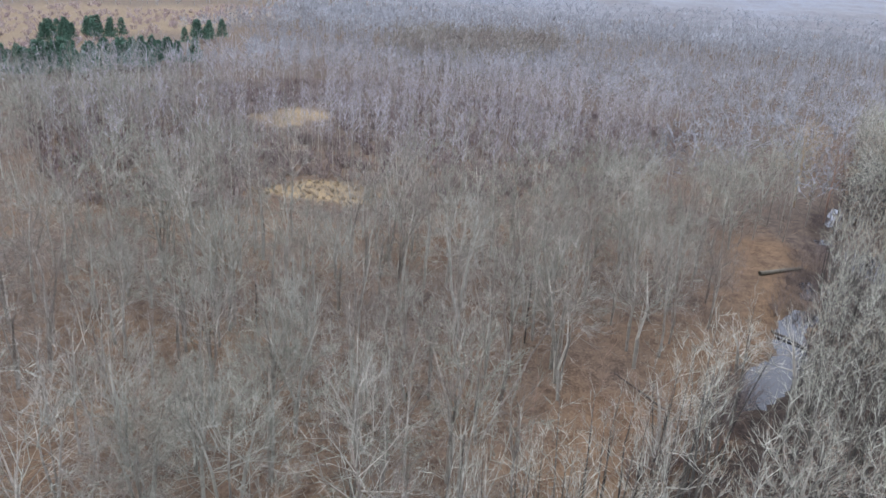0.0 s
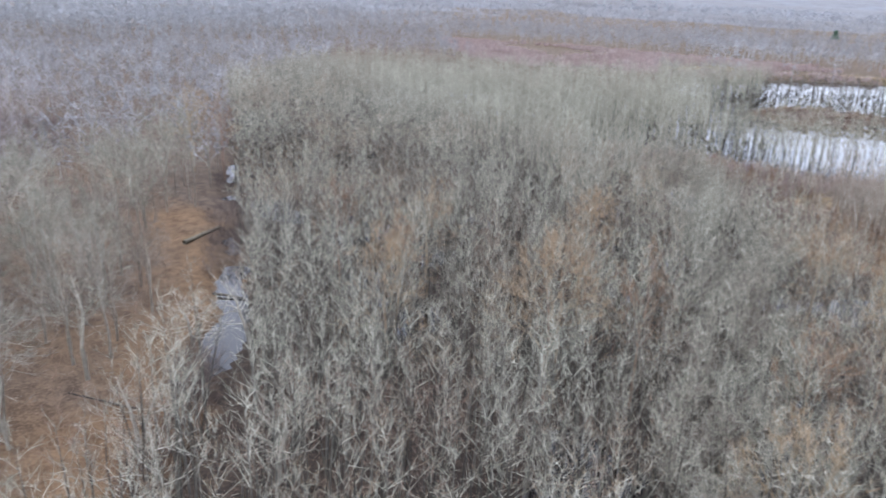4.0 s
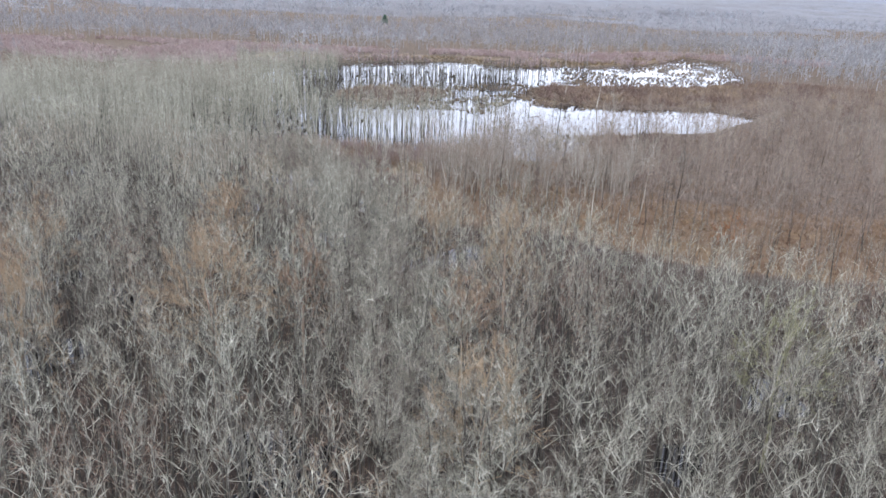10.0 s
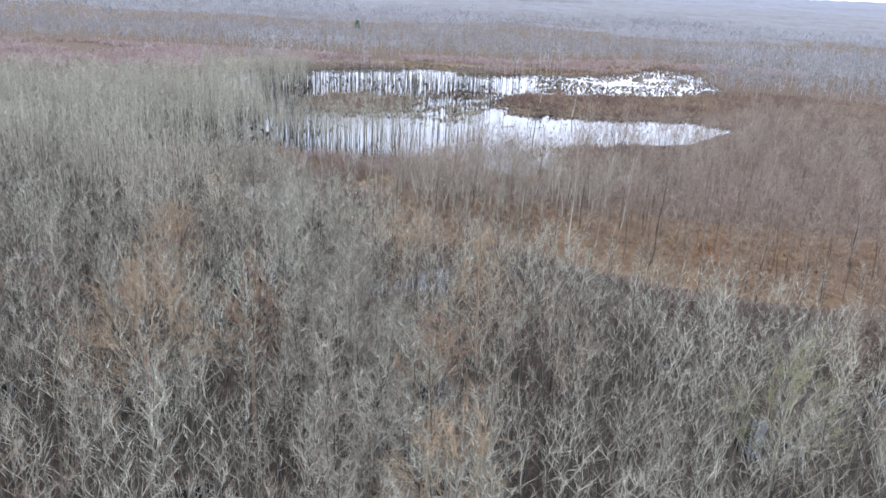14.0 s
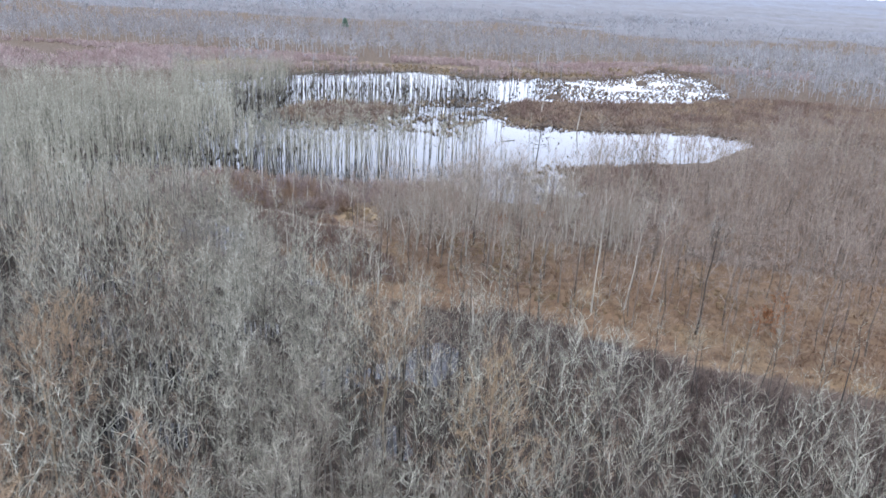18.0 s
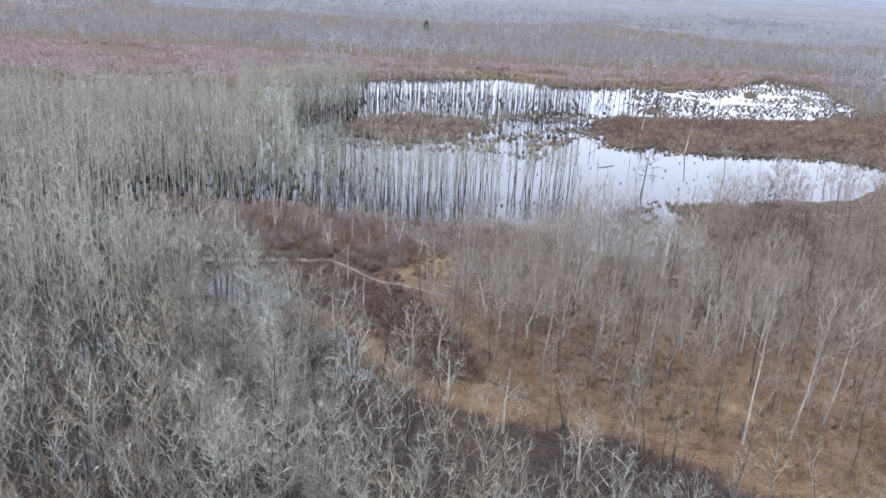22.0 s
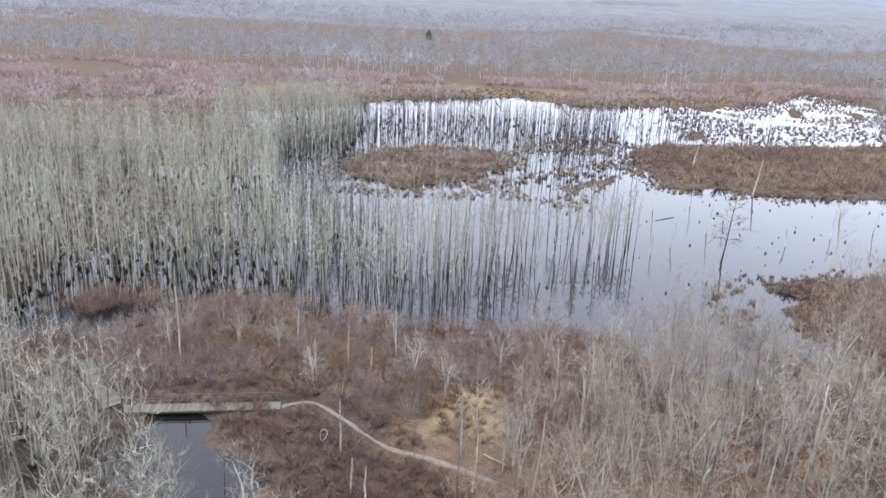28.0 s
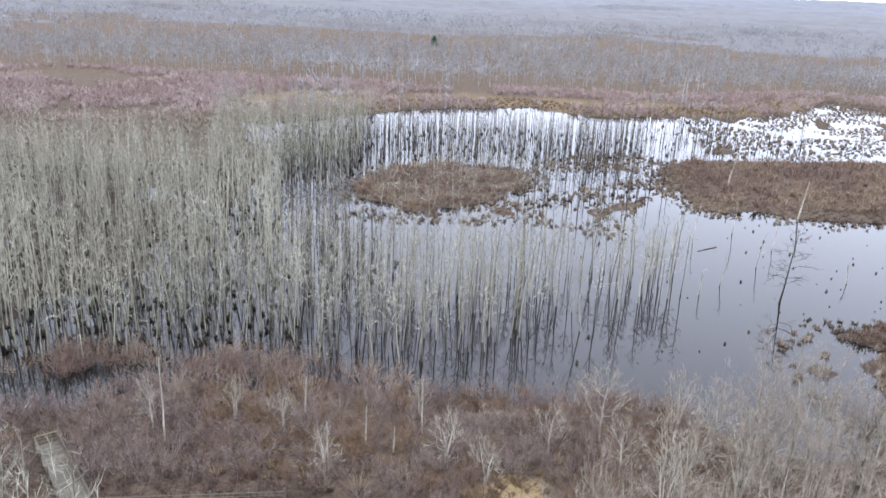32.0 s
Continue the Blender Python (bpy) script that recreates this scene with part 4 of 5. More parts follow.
bx, by = scatter(SHORE, 1.1, 51, lambda x, y: (away(TRAIL, x, y) > 1.0) & (away([(-58.0, 108.4), (-68.2, 103.2), (-75.8, 107.7)], x, y) > 1.3) & ~inside(CLEARINGS[2], x, y) & (ground_at(x, y) > -0.4))
bog_x, bog_y = scatter(BOG, 0.75, 52, lambda x, y: (away(TRAIL, x, y) > 0.9) & ~inside(POOL, x, y))
wx3, wy3 = scatter([(-82, 103), (-70, 108.5), (-58, 112), (-56, 104), (-62, 98), (-70, 99), (-80, 100)], 0.95, 541, lambda x, y: ~inside(POOL, x, y) & (away([(-58.0, 108.4), (-68.2, 103.2), (-75.8, 107.7)], x, y) > 1.1) & (away(TRAIL, x, y) > 0.8))
bog_x, bog_y = np.r_[bog_x, wx3], np.r_[bog_y, wy3]
joined("bog_shrubs", [(*bush(540 + k, 0.8, 1.1, 16, 6, 0.017), 0) for k in range(4)], bog_x, bog_y, 53, 0.6, 1.2, [RED_TWIG[1]], "low red-brown bog shrubs", "shrubs", (0.05, 0.6))
brake = [(*bush(525 + k, 0.8, 1.5, 11, 2, 0.02), 0) for k in range(5)]
kx, ky = scatter([(-46, 98), (-34, 91), (-16, 90), (8, 83), (34, 76), (40, 100), (20, 124), (-20, 128), (-34, 124), (-40, 112)], 1.15, 533, lambda x, y: (away(TRAIL, x, y) > 0.6) & (lumps(x, y, 6, 536) > -0.6))
bx2, by2 = scatter([(-20, 128), (20, 124), (60, 130), (60, 212), (22, 206), (8, 176), (-4, 163), (-12, 150)], 2.2, 537)
kx, ky = np.r_[kx, bx2], np.r_[ky, by2]
joined("east_bracken", brake, kx, ky, 534, 0.5, 1.1, [BRACKEN], "low rusty bracken and brambles on the east bank", "bracken")
rx, ry = scatter(BRUSH, 0.95, 531, lambda x, y: (x > -21) | (lumps(x, y, 5, 535) > 0.6))
joined("ditch_brush", shrub_low, rx, ry, 532, 0.6, 1.2, [DARK_TWIG[1]], "dark purple-brown brush along the wet ditch", "shrubs")


def shrub_things(spots, seed, mat, label, group, low=0.7, high=1.2):
    rng = np.random.default_rng(seed)
    first = {}
    for x, y in spots:
        k = int(rng.integers(0, len(shrub)))
        m = pose(x, y, float(ground_at(x, y)) - 0.05, 0, 0, rng.uniform(0, 360))
        if k not in first:
            first[k] = tagged(new("shrub", mesh_of("shrub", *shrub[k], [mat])), label, "shrub", group)
            first[k].matrix_basis = m @ Matrix.Scale(low, 4)
        else:
            ob = copy_thing(first[k], m)
            ob.scale = (rng.uniform(low, high),) * 3


order = np.random.default_rng(54).permutation(len(bx))
shrub_things([(bx[i], by[i]) for i in order[:170]], 55, MAUVE_TWIG[0], "bare mauve-brown twiggy shrub on the marshy shore", "shore shrubs")
shrub_things([(bx[i], by[i]) for i in order[170:240]], 57, RED_TWIG[0], "bare red-brown twiggy shrub on the marshy shore", "red shore shrubs", 0.6, 1.1)
creek_side = np.random.default_rng(550)
shrub_things([(-39 - 15 * t + creek_side.normal(0, 0.8), 11.5 + 11 * t + creek_side.normal(0, 0.8)) for t in np.linspace(0, 1, 34)] + [(-68 - 20 * t + creek_side.normal(0, 0.5), 31.5 + 9.5 * t + (1.2 if k % 2 else -1.2) + creek_side.normal(0, 0.5)) for k, t in enumerate(np.linspace(0, 1, 22))] + [(-100, 46), (-101, 47.5), (-98, 45), (-103, 48)], 551, DARK_TWIG[0], "dense dark purple shrub beside the creek", "creek shrubs", 0.9, 1.4)
shallows = np.random.default_rng(552)
shrub_things([(-86 + 26 * t + shallows.normal(0, 1.2), 117 + 10 * t + shallows.normal(0, 1.6)) for t in shallows.uniform(0, 1, 70)], 553, RED_TWIG[0], "bare reddish shrub standing in the flooded shallows", "shallows shrubs", 0.9, 1.5)
sel = order[240:]
mood = lumps(bx[sel], by[sel], 8, 561) + 0.03 * (bx[sel] + 58)
joined("shore_shrubs", shrub_low, bx[sel][mood < 0.0], by[sel][mood < 0.0], 56, 0.5, 1.15, [MAUVE_TWIG[1]], "thicket of mauve-brown twiggy shrubs along the shore", "shrubs")
joined("russet_shrubs", shrub_low, bx[sel][mood >= 0.0], by[sel][mood >= 0.0], 562, 0.4, 1.0, [BRACKEN], "patches of russet-tan shrubs along the shore", "shrubs", (0, 0.7))
qx, qy = scatter(ISLE, 1.3, 57, lambda x, y: lumps(x, y, 6, 571) > -0.5)
joined("island_shrubs", heath_low, qx, qy, 58, 0.4, 0.9, [RED_TWIG[1]], "red-brown shrubs covering the small island", "shrubs", (0.35, 1))
qx, qy = scatter([(-97, 182), (-92, 200), (-83, 210), (-66, 213), (-60, 200), (-64, 180), (-76, 171), (-92, 172)], 3.2, 581)
joined("island_saplings", sapling, qx, qy, 582, 0.5, 1.1, [SWAMP_BARK[1], SWAMP_BARK[1], SWAMP_TWIG[1]], "thin grey saplings on and round the island", "trees")
qx, qy = scatter(ISLE_EAST, 2.1, 59)
joined("peninsula_shrubs", heath_low, qx, qy, 60, 0.5, 1.2, [RED_TWIG[1]], "red-brown shrubs covering the long peninsula", "shrubs", (0.3, 1))
qx, qy = scatter(SCRUB, 1.9, 583, lambda x, y: lumps(x, y, 15, 584) > -0.8)
joined("tan_scrub", heath_low, qx, qy, 585, 0.8, 1.7, [SCRUB_TWIG], "tan-brown low scrub behind the flooded wood", "shrubs")
qx, qy = scatter(SCRUB, 6.0, 586)
joined("scrub_saplings", sapling, qx, qy, 587, 0.7, 1.4, [SWAMP_BARK[1], SWAMP_BARK[1], SWAMP_TWIG[1]], "thin grey saplings over the tan scrub", "trees")
qx, qy = scatter(THICKET, 2.6, 588, lambda x, y: ~inside(OPEN[0], x, y) & ~inside(OPEN[1], x, y) & ~inside(CLEARINGS[0], x, y) & ~inside(CLEARINGS[1], x, y))
qx2, qy2 = scatter(POPLARS, 3.2, 5881, lambda x, y: ~inside(OPEN[0], x, y) & ~inside(OPEN[1], x, y))
qx, qy = np.r_[qx, qx2], np.r_[qy, qy2]
joined("thicket_brush", heath_low, qx, qy, 589, 0.7, 1.5, [MAUVE_TWIG[1]], "dark mauve brush under sparse poplars", "shrubs", (0.2, 1))
qx, qy = scatter(HEATHLAND, 2.7, 61, lambda x, y: (lumps(x, y, 30, 97) > -0.5) & ~inside(MEADOW, x, y))
fx6, fy6 = scatter(FIELD, 7.0, 621, lambda x, y: lumps(x, y, 40, 622) > -0.4)
mx, my = scatter(MEADOW, 3.0, 62, lambda x, y: lumps(x, y, 14, 95) > 0.0)
joined("heath_shrubs", heath_low, np.r_[qx, mx, fx6], np.r_[qy, my, fy6], 63, 0.8, 1.5, [HEATH[1]], "faded reddish thicket on the wet heath", "shrubs")
SEDGE = bark("withered_sedge", (0.09, 0.067, 0.053), (0.15, 0.115, 0.085), (0.23, 0.18, 0.12), True)
tuft = [(*bush(560 + k, 0.65, 1.0, 22, 0, 0.042), 0) for k in range(4)]
hx, hy = [], []
for some, gap, seed, least in ((HUMMOCKS[0], 1.3, 64, -0.5), (HUMMOCKS[1], 1.2, 65, -0.5), (ARM, 1.5, 66, -0.35), (BANK, 0.7, 67, -0.15), (CLEARINGS[2], 6.0, 69, -0.1)):
    a, b = scatter(some, gap, seed, lambda x, y: (ground_at(x, y) > least) & ((lumps(x, y, 7, 113) > -0.35) | (ground_at(x, y) > 0.02)))
    hx.append(a)
    hy.append(b)
SPIT = [(4, 211), (-11, 203), (-25, 198), (-37, 196), (-45, 208), (-47, 219)]
for some, seed, reach in ((ISLE, 691, 3.0), (ISLE_EAST, 692, 3.0), (SPIT, 694, 3.4), (BANK, 693, 1.5)):
    a, b = scatter([(-100, 128), (60, 128), (60, 262), (-100, 262)], 1.2, seed, lambda x, y: (away(some + some[:1], x, y) < reach + 0.65 * reach * lumps(x, y, 5, 116)) & (lumps(x, y, 6, 115) > -0.5))
    hx.append(a)
    hy.append(b)
joined("reed_tufts", tuft, np.concatenate(hx), np.concatenate(hy), 68, 0.5, 1.15, [SEDGE], "dry straw-coloured reed tufts on muddy hummocks", "reeds", floor=-0.02)

gx, gy = scatter(CLEARINGS[2], 0.85, 701, lambda x, y: lumps(x, y, 3, 7011) > -0.5)
gx2, gy2 = scatter(SHORE, 1.1, 7012, lambda x, y: (lumps(x, y, 5, 7013) > 0.3) | (np.hypot(x + 57.5, y - 111.5) < 1.8))
gx3, gy3 = scatter([(-42, 98), (-33, 93), (-16, 92), (10, 86), (10, 104), (-36, 112)], 1.2, 7014, lambda x, y: lumps(x, y, 7, 7015) > 0.25)
gx, gy = np.r_[gx, gx2, gx3], np.r_[gy, gy2, gy3]
wx2, wy2 = scatter(CLEARINGS[1], 1.6, 702)
mx, my = scatter(MEADOW, 1.9, 706, lambda x, y: (away(POND, x, y) < 16) & (lumps(x, y, 9, 707) > -0.6))
joined("far_reeds", tuft, mx, my, 708, 0.9, 1.7, [REED[1]], "tan reeds along the far shore of the pond", "reeds")
joined("straw_grass", tuft, np.r_[gx, wx2], np.r_[gy, wy2], 703, 0.5, 1.2, [REED[1]], "golden dry grass in small clearings", "grass")
qx, qy = scatter(BANK, 1.05, 704, lambda x, y: ground_at(x, y) > 0.06)
joined("bank_shrubs", heath_low, qx, qy, 705, 0.35, 0.75, [RED_TWIG[1]], "red-brown shrubs on the marshy bank", "shrubs")

# ---------------------------------------------------------------- boardwalk and trail
def box(sx, sy, sz, bevel=0.006):
    bm = bmesh.new()
    bmesh.ops.create_cube(bm, size=1)
    for v in bm.verts:
        v.co = Vector((v.co.x * sx, v.co.y * sy, v.co.z * sz))
    bmesh.ops.bevel(bm, geom=bm.edges[:], offset=bevel, segments=1, affect="EDGES")
    me = bpy.data.meshes.new("timber")
    bm.to_mesh(me)
    bm.free()
    me.materials.append(TIMBER[0])
    return me


DECK = 0.4


def boardwalk(a, b, width, seed, end_rail=False, skip=0.0):
    """A plank deck on posts with rails along both sides, from a to b."""
    rng = np.random.default_rng(seed)
    (ax, ay), (bx_, by_) = a, b
    length, turn = math.hypot(bx_ - ax, by_ - ay), math.atan2(by_ - ay, bx_ - ax)
    root = tagged(new("boardwalk"), "weathered grey plank boardwalk with slatted railings over swamp water", "boardwalk", "boardwalk stretches")
    root.matrix_basis = Matrix.Translation((ax, ay, 0)) @ Matrix.Rotation(turn, 4, "Z")
    plank, post, bearer = box(0.172, width, 0.045), box(0.08, 0.08, 2.66), box(length, 0.07, 0.18)
    rail, cap = box(length, 0.03, 0.04), box(length, 0.07, 0.035)
    x = 0.09
    while x < length:
        ob = part("plank", plank, None, root)
        ob.matrix_basis = pose(x, rng.normal(0, 0.012), DECK + rng.normal(0, 0.003), 0, 0, rng.normal(0, 0.3))
        x += 0.183
    for side in (-1, 1):
        y = side * (width / 2 - 0.03)
        part("bearer", bearer, None, root).matrix_basis = pose(length / 2, y * 0.8, DECK - 0.115)
        n = max(2, round(length / 2.2))
        for i in range(n + 1):
            if side > 0 and i * length / n < skip:
                continue
            part("post", post, None, root).matrix_basis = pose(min(max(i * length / n, 0.06), length - 0.06), y + side * 0.085, DECK - 0.35, rng.normal(0, 0.6), rng.normal(0, 0.6))
        reach = skip if side > 0 else 0.0
        if reach > length - 0.1:
            continue
        for z in (0.3, 0.55):
            ob = part("rail", rail, None, root)
            ob.matrix_basis = pose(reach + (length - reach) / 2, y, DECK + z) @ Matrix.Diagonal(((length - reach) / length, 1, 1, 1))
        ob = part("handrail", cap, None, root, "pale worn flat handrail")
        ob.matrix_basis = pose(reach + (length - reach) / 2, y, DECK + 0.78) @ Matrix.Diagonal(((length - reach) / length, 1, 1, 1))
    if end_rail:
        for z in (0.3, 0.55):
            part("rail", box(0.035, width, 0.06), None, root).matrix_basis = pose(length - 0.02, 0, DECK + z)
        part("handrail", box(0.12, width + 0.1, 0.04), None, root, "pale worn flat handrail").matrix_basis = pose(length - 0.02, 0, DECK + 0.78)
    return root


boardwalk((-57.4, 108.9), (-67.4, 103.7), 1.1, 71, False, 20.0)
boardwalk((-68.3, 103.8), (-75.5, 108.1), 1.45, 72, True)


def ribbon():
    pts = []
    for (ax, ay), (bx_, by_) in zip(TRAIL, TRAIL[1:]):
        n = max(2, int(math.hypot(bx_ - ax, by_ - ay) / 0.35))
        pts += [(ax + (bx_ - ax) * i / n, ay + (by_ - ay) * i / n) for i in range(n)]
    p = np.array(pts)
    for _ in range(6):
        p[1:-1] = (p[:-2] + 2 * p[1:-1] + p[2:]) / 4
    d = np.gradient(p, axis=0)
    side = np.stack([-d[:, 1], d[:, 0]], 1) / np.linalg.norm(d, axis=1)[:, None]
    cols = np.array([-1.0, -0.7, 0, 0.7, 1.0])
    wide = 0.21 + 0.13 * lumps(p[:, 0], p[:, 1], 1.5, 101)
    q = p[:, None] + side[:, None] * (cols[None, :] * wide[:, None])[..., None]
    q = q + 0.08 * np.stack([lumps(q[..., 0], q[..., 1], 0.6, 102), lumps(q[..., 0], q[..., 1], 0.6, 103)], -1)
    z = np.maximum(ground_at(q[..., 0], q[..., 1]), 0.1) + 0.05 - 0.1 * (np.abs(cols) > 0.9)
    return mesh_of("trail", np.concatenate([q, z[..., None]], -1).reshape(-1, 3), grid_faces(len(p), 5), [SAND], smooth=True)


SAND = bark("trodden_sand", (0.10, 0.088, 0.07), (0.125, 0.11, 0.088), (0.15, 0.133, 0.108), False, 2.5)
tagged(new("trail", ribbon()), "narrow trodden sandy trail winding through bog shrubs", "trail", kind="structure")


# ---------------------------------------------------------------- single trees, snags and logs
TAWNY = [(-31.6, 38.3, 12.2, 4.5), (-10.9, 31.0, 11.0, 3.4), (-42.2, 32.0, 11.0, 3.4), (-39.2, 51.4, 11.5, 2.8), (-14.5, 41, 11.5, 2.6), (-15.1, 56.2, 11.5, 2.8), (-27.5, 43.5, 11.3, 2.6), (-35.7, 44.8, 10.5, 2.8), (-46.7, 36.4, 11.3, 2.6), (-52.4, 44.9, 10.9, 2.8), (-41.9, 56.2, 11.0, 2.6), (-23.4, 62.7, 11.3, 2.4), (-58.4, 38.5, 10.8, 2.4), (-104, 49, 11.5, 3.2), (-110, 47, 12.0, 3.6)]


def lone(name, tree, x, y, bark_mat, twig_mat, label, category, turn=0.0, scale=1.0, tilt=(0, 0), z=None):
    root = tagged(new(name), label, category)
    part("trunk", tree[0], bark_mat, root)
    v, f = merged(tree[1], tree[2])
    part("crown", mesh_of("crown", v, f, [bark_mat, twig_mat], np.arange(len(f)) >= len(tree[1][1])), None, root)
    root.matrix_basis = pose(x, y, (float(ground_at(x, y)) if z is None else z) - 0.12, tilt[0], tilt[1], turn) @ Matrix.Scale(scale, 4)
    return root


TAWNY_TWIG = bark("tawny_budding_twigs", (0.165, 0.112, 0.07), (0.2, 0.14, 0.088), (0.235, 0.175, 0.112), False)
LICHEN_TWIG = bark("yellow_green_lichen_twigs", (0.17, 0.165, 0.095), (0.215, 0.205, 0.12), (0.26, 0.25, 0.16), False)
PALE_TWIG = bark("pale_straw_twigs", (0.185, 0.16, 0.12), (0.225, 0.198, 0.15), (0.26, 0.235, 0.18), False)
for k, (x, y, h, tx, ty) in enumerate(((-12.1, 91.6, 13, 0, 2), (-9.0, 93.3, 13, 0, 2), (-6.5, 97, 12, 1, 3), (-24, 108, 11, 2, 2), (-41, 105, 9, 0, 3))):
    lone("birch_tree", grow(600 + k, h, 0.08, 0.55, 1.7, 12, 6, 6, up=0.8, wander=0.1, twig_r=0.014), x, y, PALE_BARK[0], OAK_TWIG[0], "tall white-barked birch leaning over rusty leaf litter", "tree", 0, 1, (tx, ty))
lone("dark_tree", grow(611, 12, 0.11, 0.55, 2.0, 12, 6, 5, wander=0.12), -2.3, 90.4, DARK_WOOD[0], OAK_TWIG[0], "tall dark-trunked bare tree on the rusty bank", "tree", 40, 1)
for k, (x, y, h) in enumerate(((-44, 91, 8.5), (-38, 93, 5.5), (-36, 94, 5.0), (-41.5, 89, 6), (-33, 88, 5), (-28, 86, 5.5), (-22, 83, 5.5), (-15, 80, 5), (-9, 77, 5.5), (-52, 97, 6), (-49, 94, 6.5))):
    lone("forked_tree", dome(620 + k, h, h * 0.27, 0.3, 8, 4, 4, 3, r=0.1, twig_r=0.014, stems=1 + (k % 3 == 0), lift=0.5), x, y, PALE_BARK[0], PALE_TWIG, "small pale forked tree with crooked limbs at the swamp's edge", "tree", k * 57)
for k, (x, y, h) in enumerate(((-41, 124, 6.0), (-50, 117, 4.0), (-57, 113, 3.2), (-39, 120, 4.5), (-47, 116, 3.6), (-35, 119, 5), (-31, 123, 6), (-27, 127, 6), (-36, 127, 5), (-44, 121, 4), (-30, 117, 5.5), (-62, 116, 3.5), (-70, 112, 4), (-54, 122, 3), (-66, 116, 3), (-24, 124, 6), (-22, 130, 5))):
    lone("pale_sapling", dome(640 + k, h * 1.1, h * 0.36, 0.08, 9, 4, 5, 5, r=0.07, twig_r=0.012, stems=1 + k % 3, low=0.25, lift=0.6), x, y, PALE_BARK[0], PALE_TWIG, "pale bushy bare sapling on the brown shore", "tree", k * 41)
bx3, by3 = scatter([(-41, 108), (-34, 128), (-24, 129), (-14, 134), (-6, 128), (-8, 108), (-24, 100), (-36, 101)], 2.9, 690)
stands("pale_sapling", [dome(692 + k, 5.5, (2.0, 2.6, 1.7)[k % 3], 0.08, 9, 4, 4, 4, r=0.075, twig_r=0.0125, stems=1 + k % 3, low=0.25, lift=0.6) for k in range(6)], list(zip(bx3, by3)), 691, 0.6, 1.25, PALE_BARK[0], PALE_TWIG, "pale bushy bare sapling on the brown shore", "tree", "shore saplings")
PALE_OAK_BARK = bark("lichened_oak_bark", (0.13, 0.12, 0.095), (0.185, 0.174, 0.138), (0.24, 0.23, 0.186), False, 3)
round_oaks = [dome(660 + k, 10.0 + k % 3, (4.2, 3.6, 4.8, 3.9)[k % 4], 0.2, 12, 5, 6, 8, r=0.13, twig_r=0.0115, stems=1 + k % 2, lift=0.4) for k in range(6)]
OAK_SPOTS = [(-37.5, -4.5), (-42, -11), (-31, -13), (-61, -14), (-63, -6), (-62, -1), (-63, 4), (-70, 16), (-77, 21), (-54, 7), (-93, 20), (-84, 12), (-88, 31), (-98, 33), (-52, -28), (-47, -4), (-32, -4), (-72, 8), (-78, 2), (-104, 40), (-56, -20)]
stands("pale_oak", round_oaks, OAK_SPOTS + list(zip(ux[keep_pale], uy[keep_pale])), 661, 0.72, 1.05, PALE_OAK_BARK, PALE_OAK_TWIG[0], "pale grey-green bare oak with a wide round crown", "tree", "round pale oaks")
for k, (x, y, h, tx, ty) in enumerate(((-53.5, 26.5, 6.5, 10, -14), (-44.0, 13.5, 6, -8, 10), (-56, 22.5, 5, -12, -10), (-38.5, 13, 7, -14, 14), (-36, 19, 8, 0, 8))):
    lone("creekside_tree", dome(680 + k, h * 1.1, 3.4, 0.15, 9, 4, 4, 3, r=0.16, twig_r=0.016, stems=1 + k % 2, lift=0.5), x, y, PALE_BARK[0], PALE_TWIG, "pale crooked leaning tree beside the creek", "tree", k * 90, 1, (tx, ty))
for k, (x, y, h, w) in enumerate(TAWNY):
    lone("tawny_tree", dome(740 + k, h * 1.12, w, 0.25, 12, 5, 6, 10, r=0.13, twig_r=0.0125, lift=0.15, fine_r=0.75), x, y, RUST_TWIG[0], TAWNY_TWIG, "broad tawny budding tree rising from the grey swamp wood", "tree", k * 61)
lone("lichened_tree", dome(760, 12.3, 3.2, 0.3, 11, 5, 6, 9, r=0.12, twig_r=0.0135, lift=0.3), 5.0, 44.6, LICHEN_TWIG, LICHEN_TWIG, "round tree covered in yellow-green lichen in the swamp wood", "tree", 20)
lone("dead_tree", grow(700, 9.5, 0.1, 0.22, 1.9, 24, 4, 2, up=0.45, wander=0.05, twig_r=0.022, droop=0.3), -27.7, 160.5, DARK_WOOD[0], DARK_WOOD[0], "dead dark tree with bare ribs standing in open water", "tree", 0, 1, (0, 4), 0.0)
for k, (x, y, h) in enumerate(((-30, 172, 5), (-36, 159, 3.5), (-34, 163, 4), (-20, 171, 3), (-28, 180, 5), (-33, 186, 6), (-14, 178, 4), (-8, 184, 5), (-40, 172, 5), (-38, 180, 6))):
    lone("dead_sapling", grow(705 + k, h, 0.06, 0.4, 0.5, 7, 2, 1, wander=0.2), x, y, SWAMP_BARK[0], SWAMP_TWIG[0], "thin dead sapling standing in open pond water", "tree", k * 33, 1, (0, 3), 0.0)
lone("bank_tree", grow(720, 11, 0.14, 0.5, 2.2, 10, 5, 4), -16, 158, OAK_BARK[0], OAK_TWIG[0], "bare rounded tree on the brown pond bank", "tree")


for k, (x, y, h) in enumerate(((-28.5, 126, 9.5), (-14.7, 138.2, 10.0), (-24.5, 124.5, 8.0), (-10.0, 145.0, 9.0), (-31.5, 122.5, 8.5))):
    lone("shore_tree", dome(770 + k, h, h * 0.38, 0.15, 10, 4, 5, 5, r=0.12, twig_r=0.0125, stems=1 + k % 2, low=0.35, lift=0.6), x, y, EAST_BARK[0], EAST_TWIG[0], "bare dark-limbed tree fanning out at the pond's edge", "tree", k * 80)
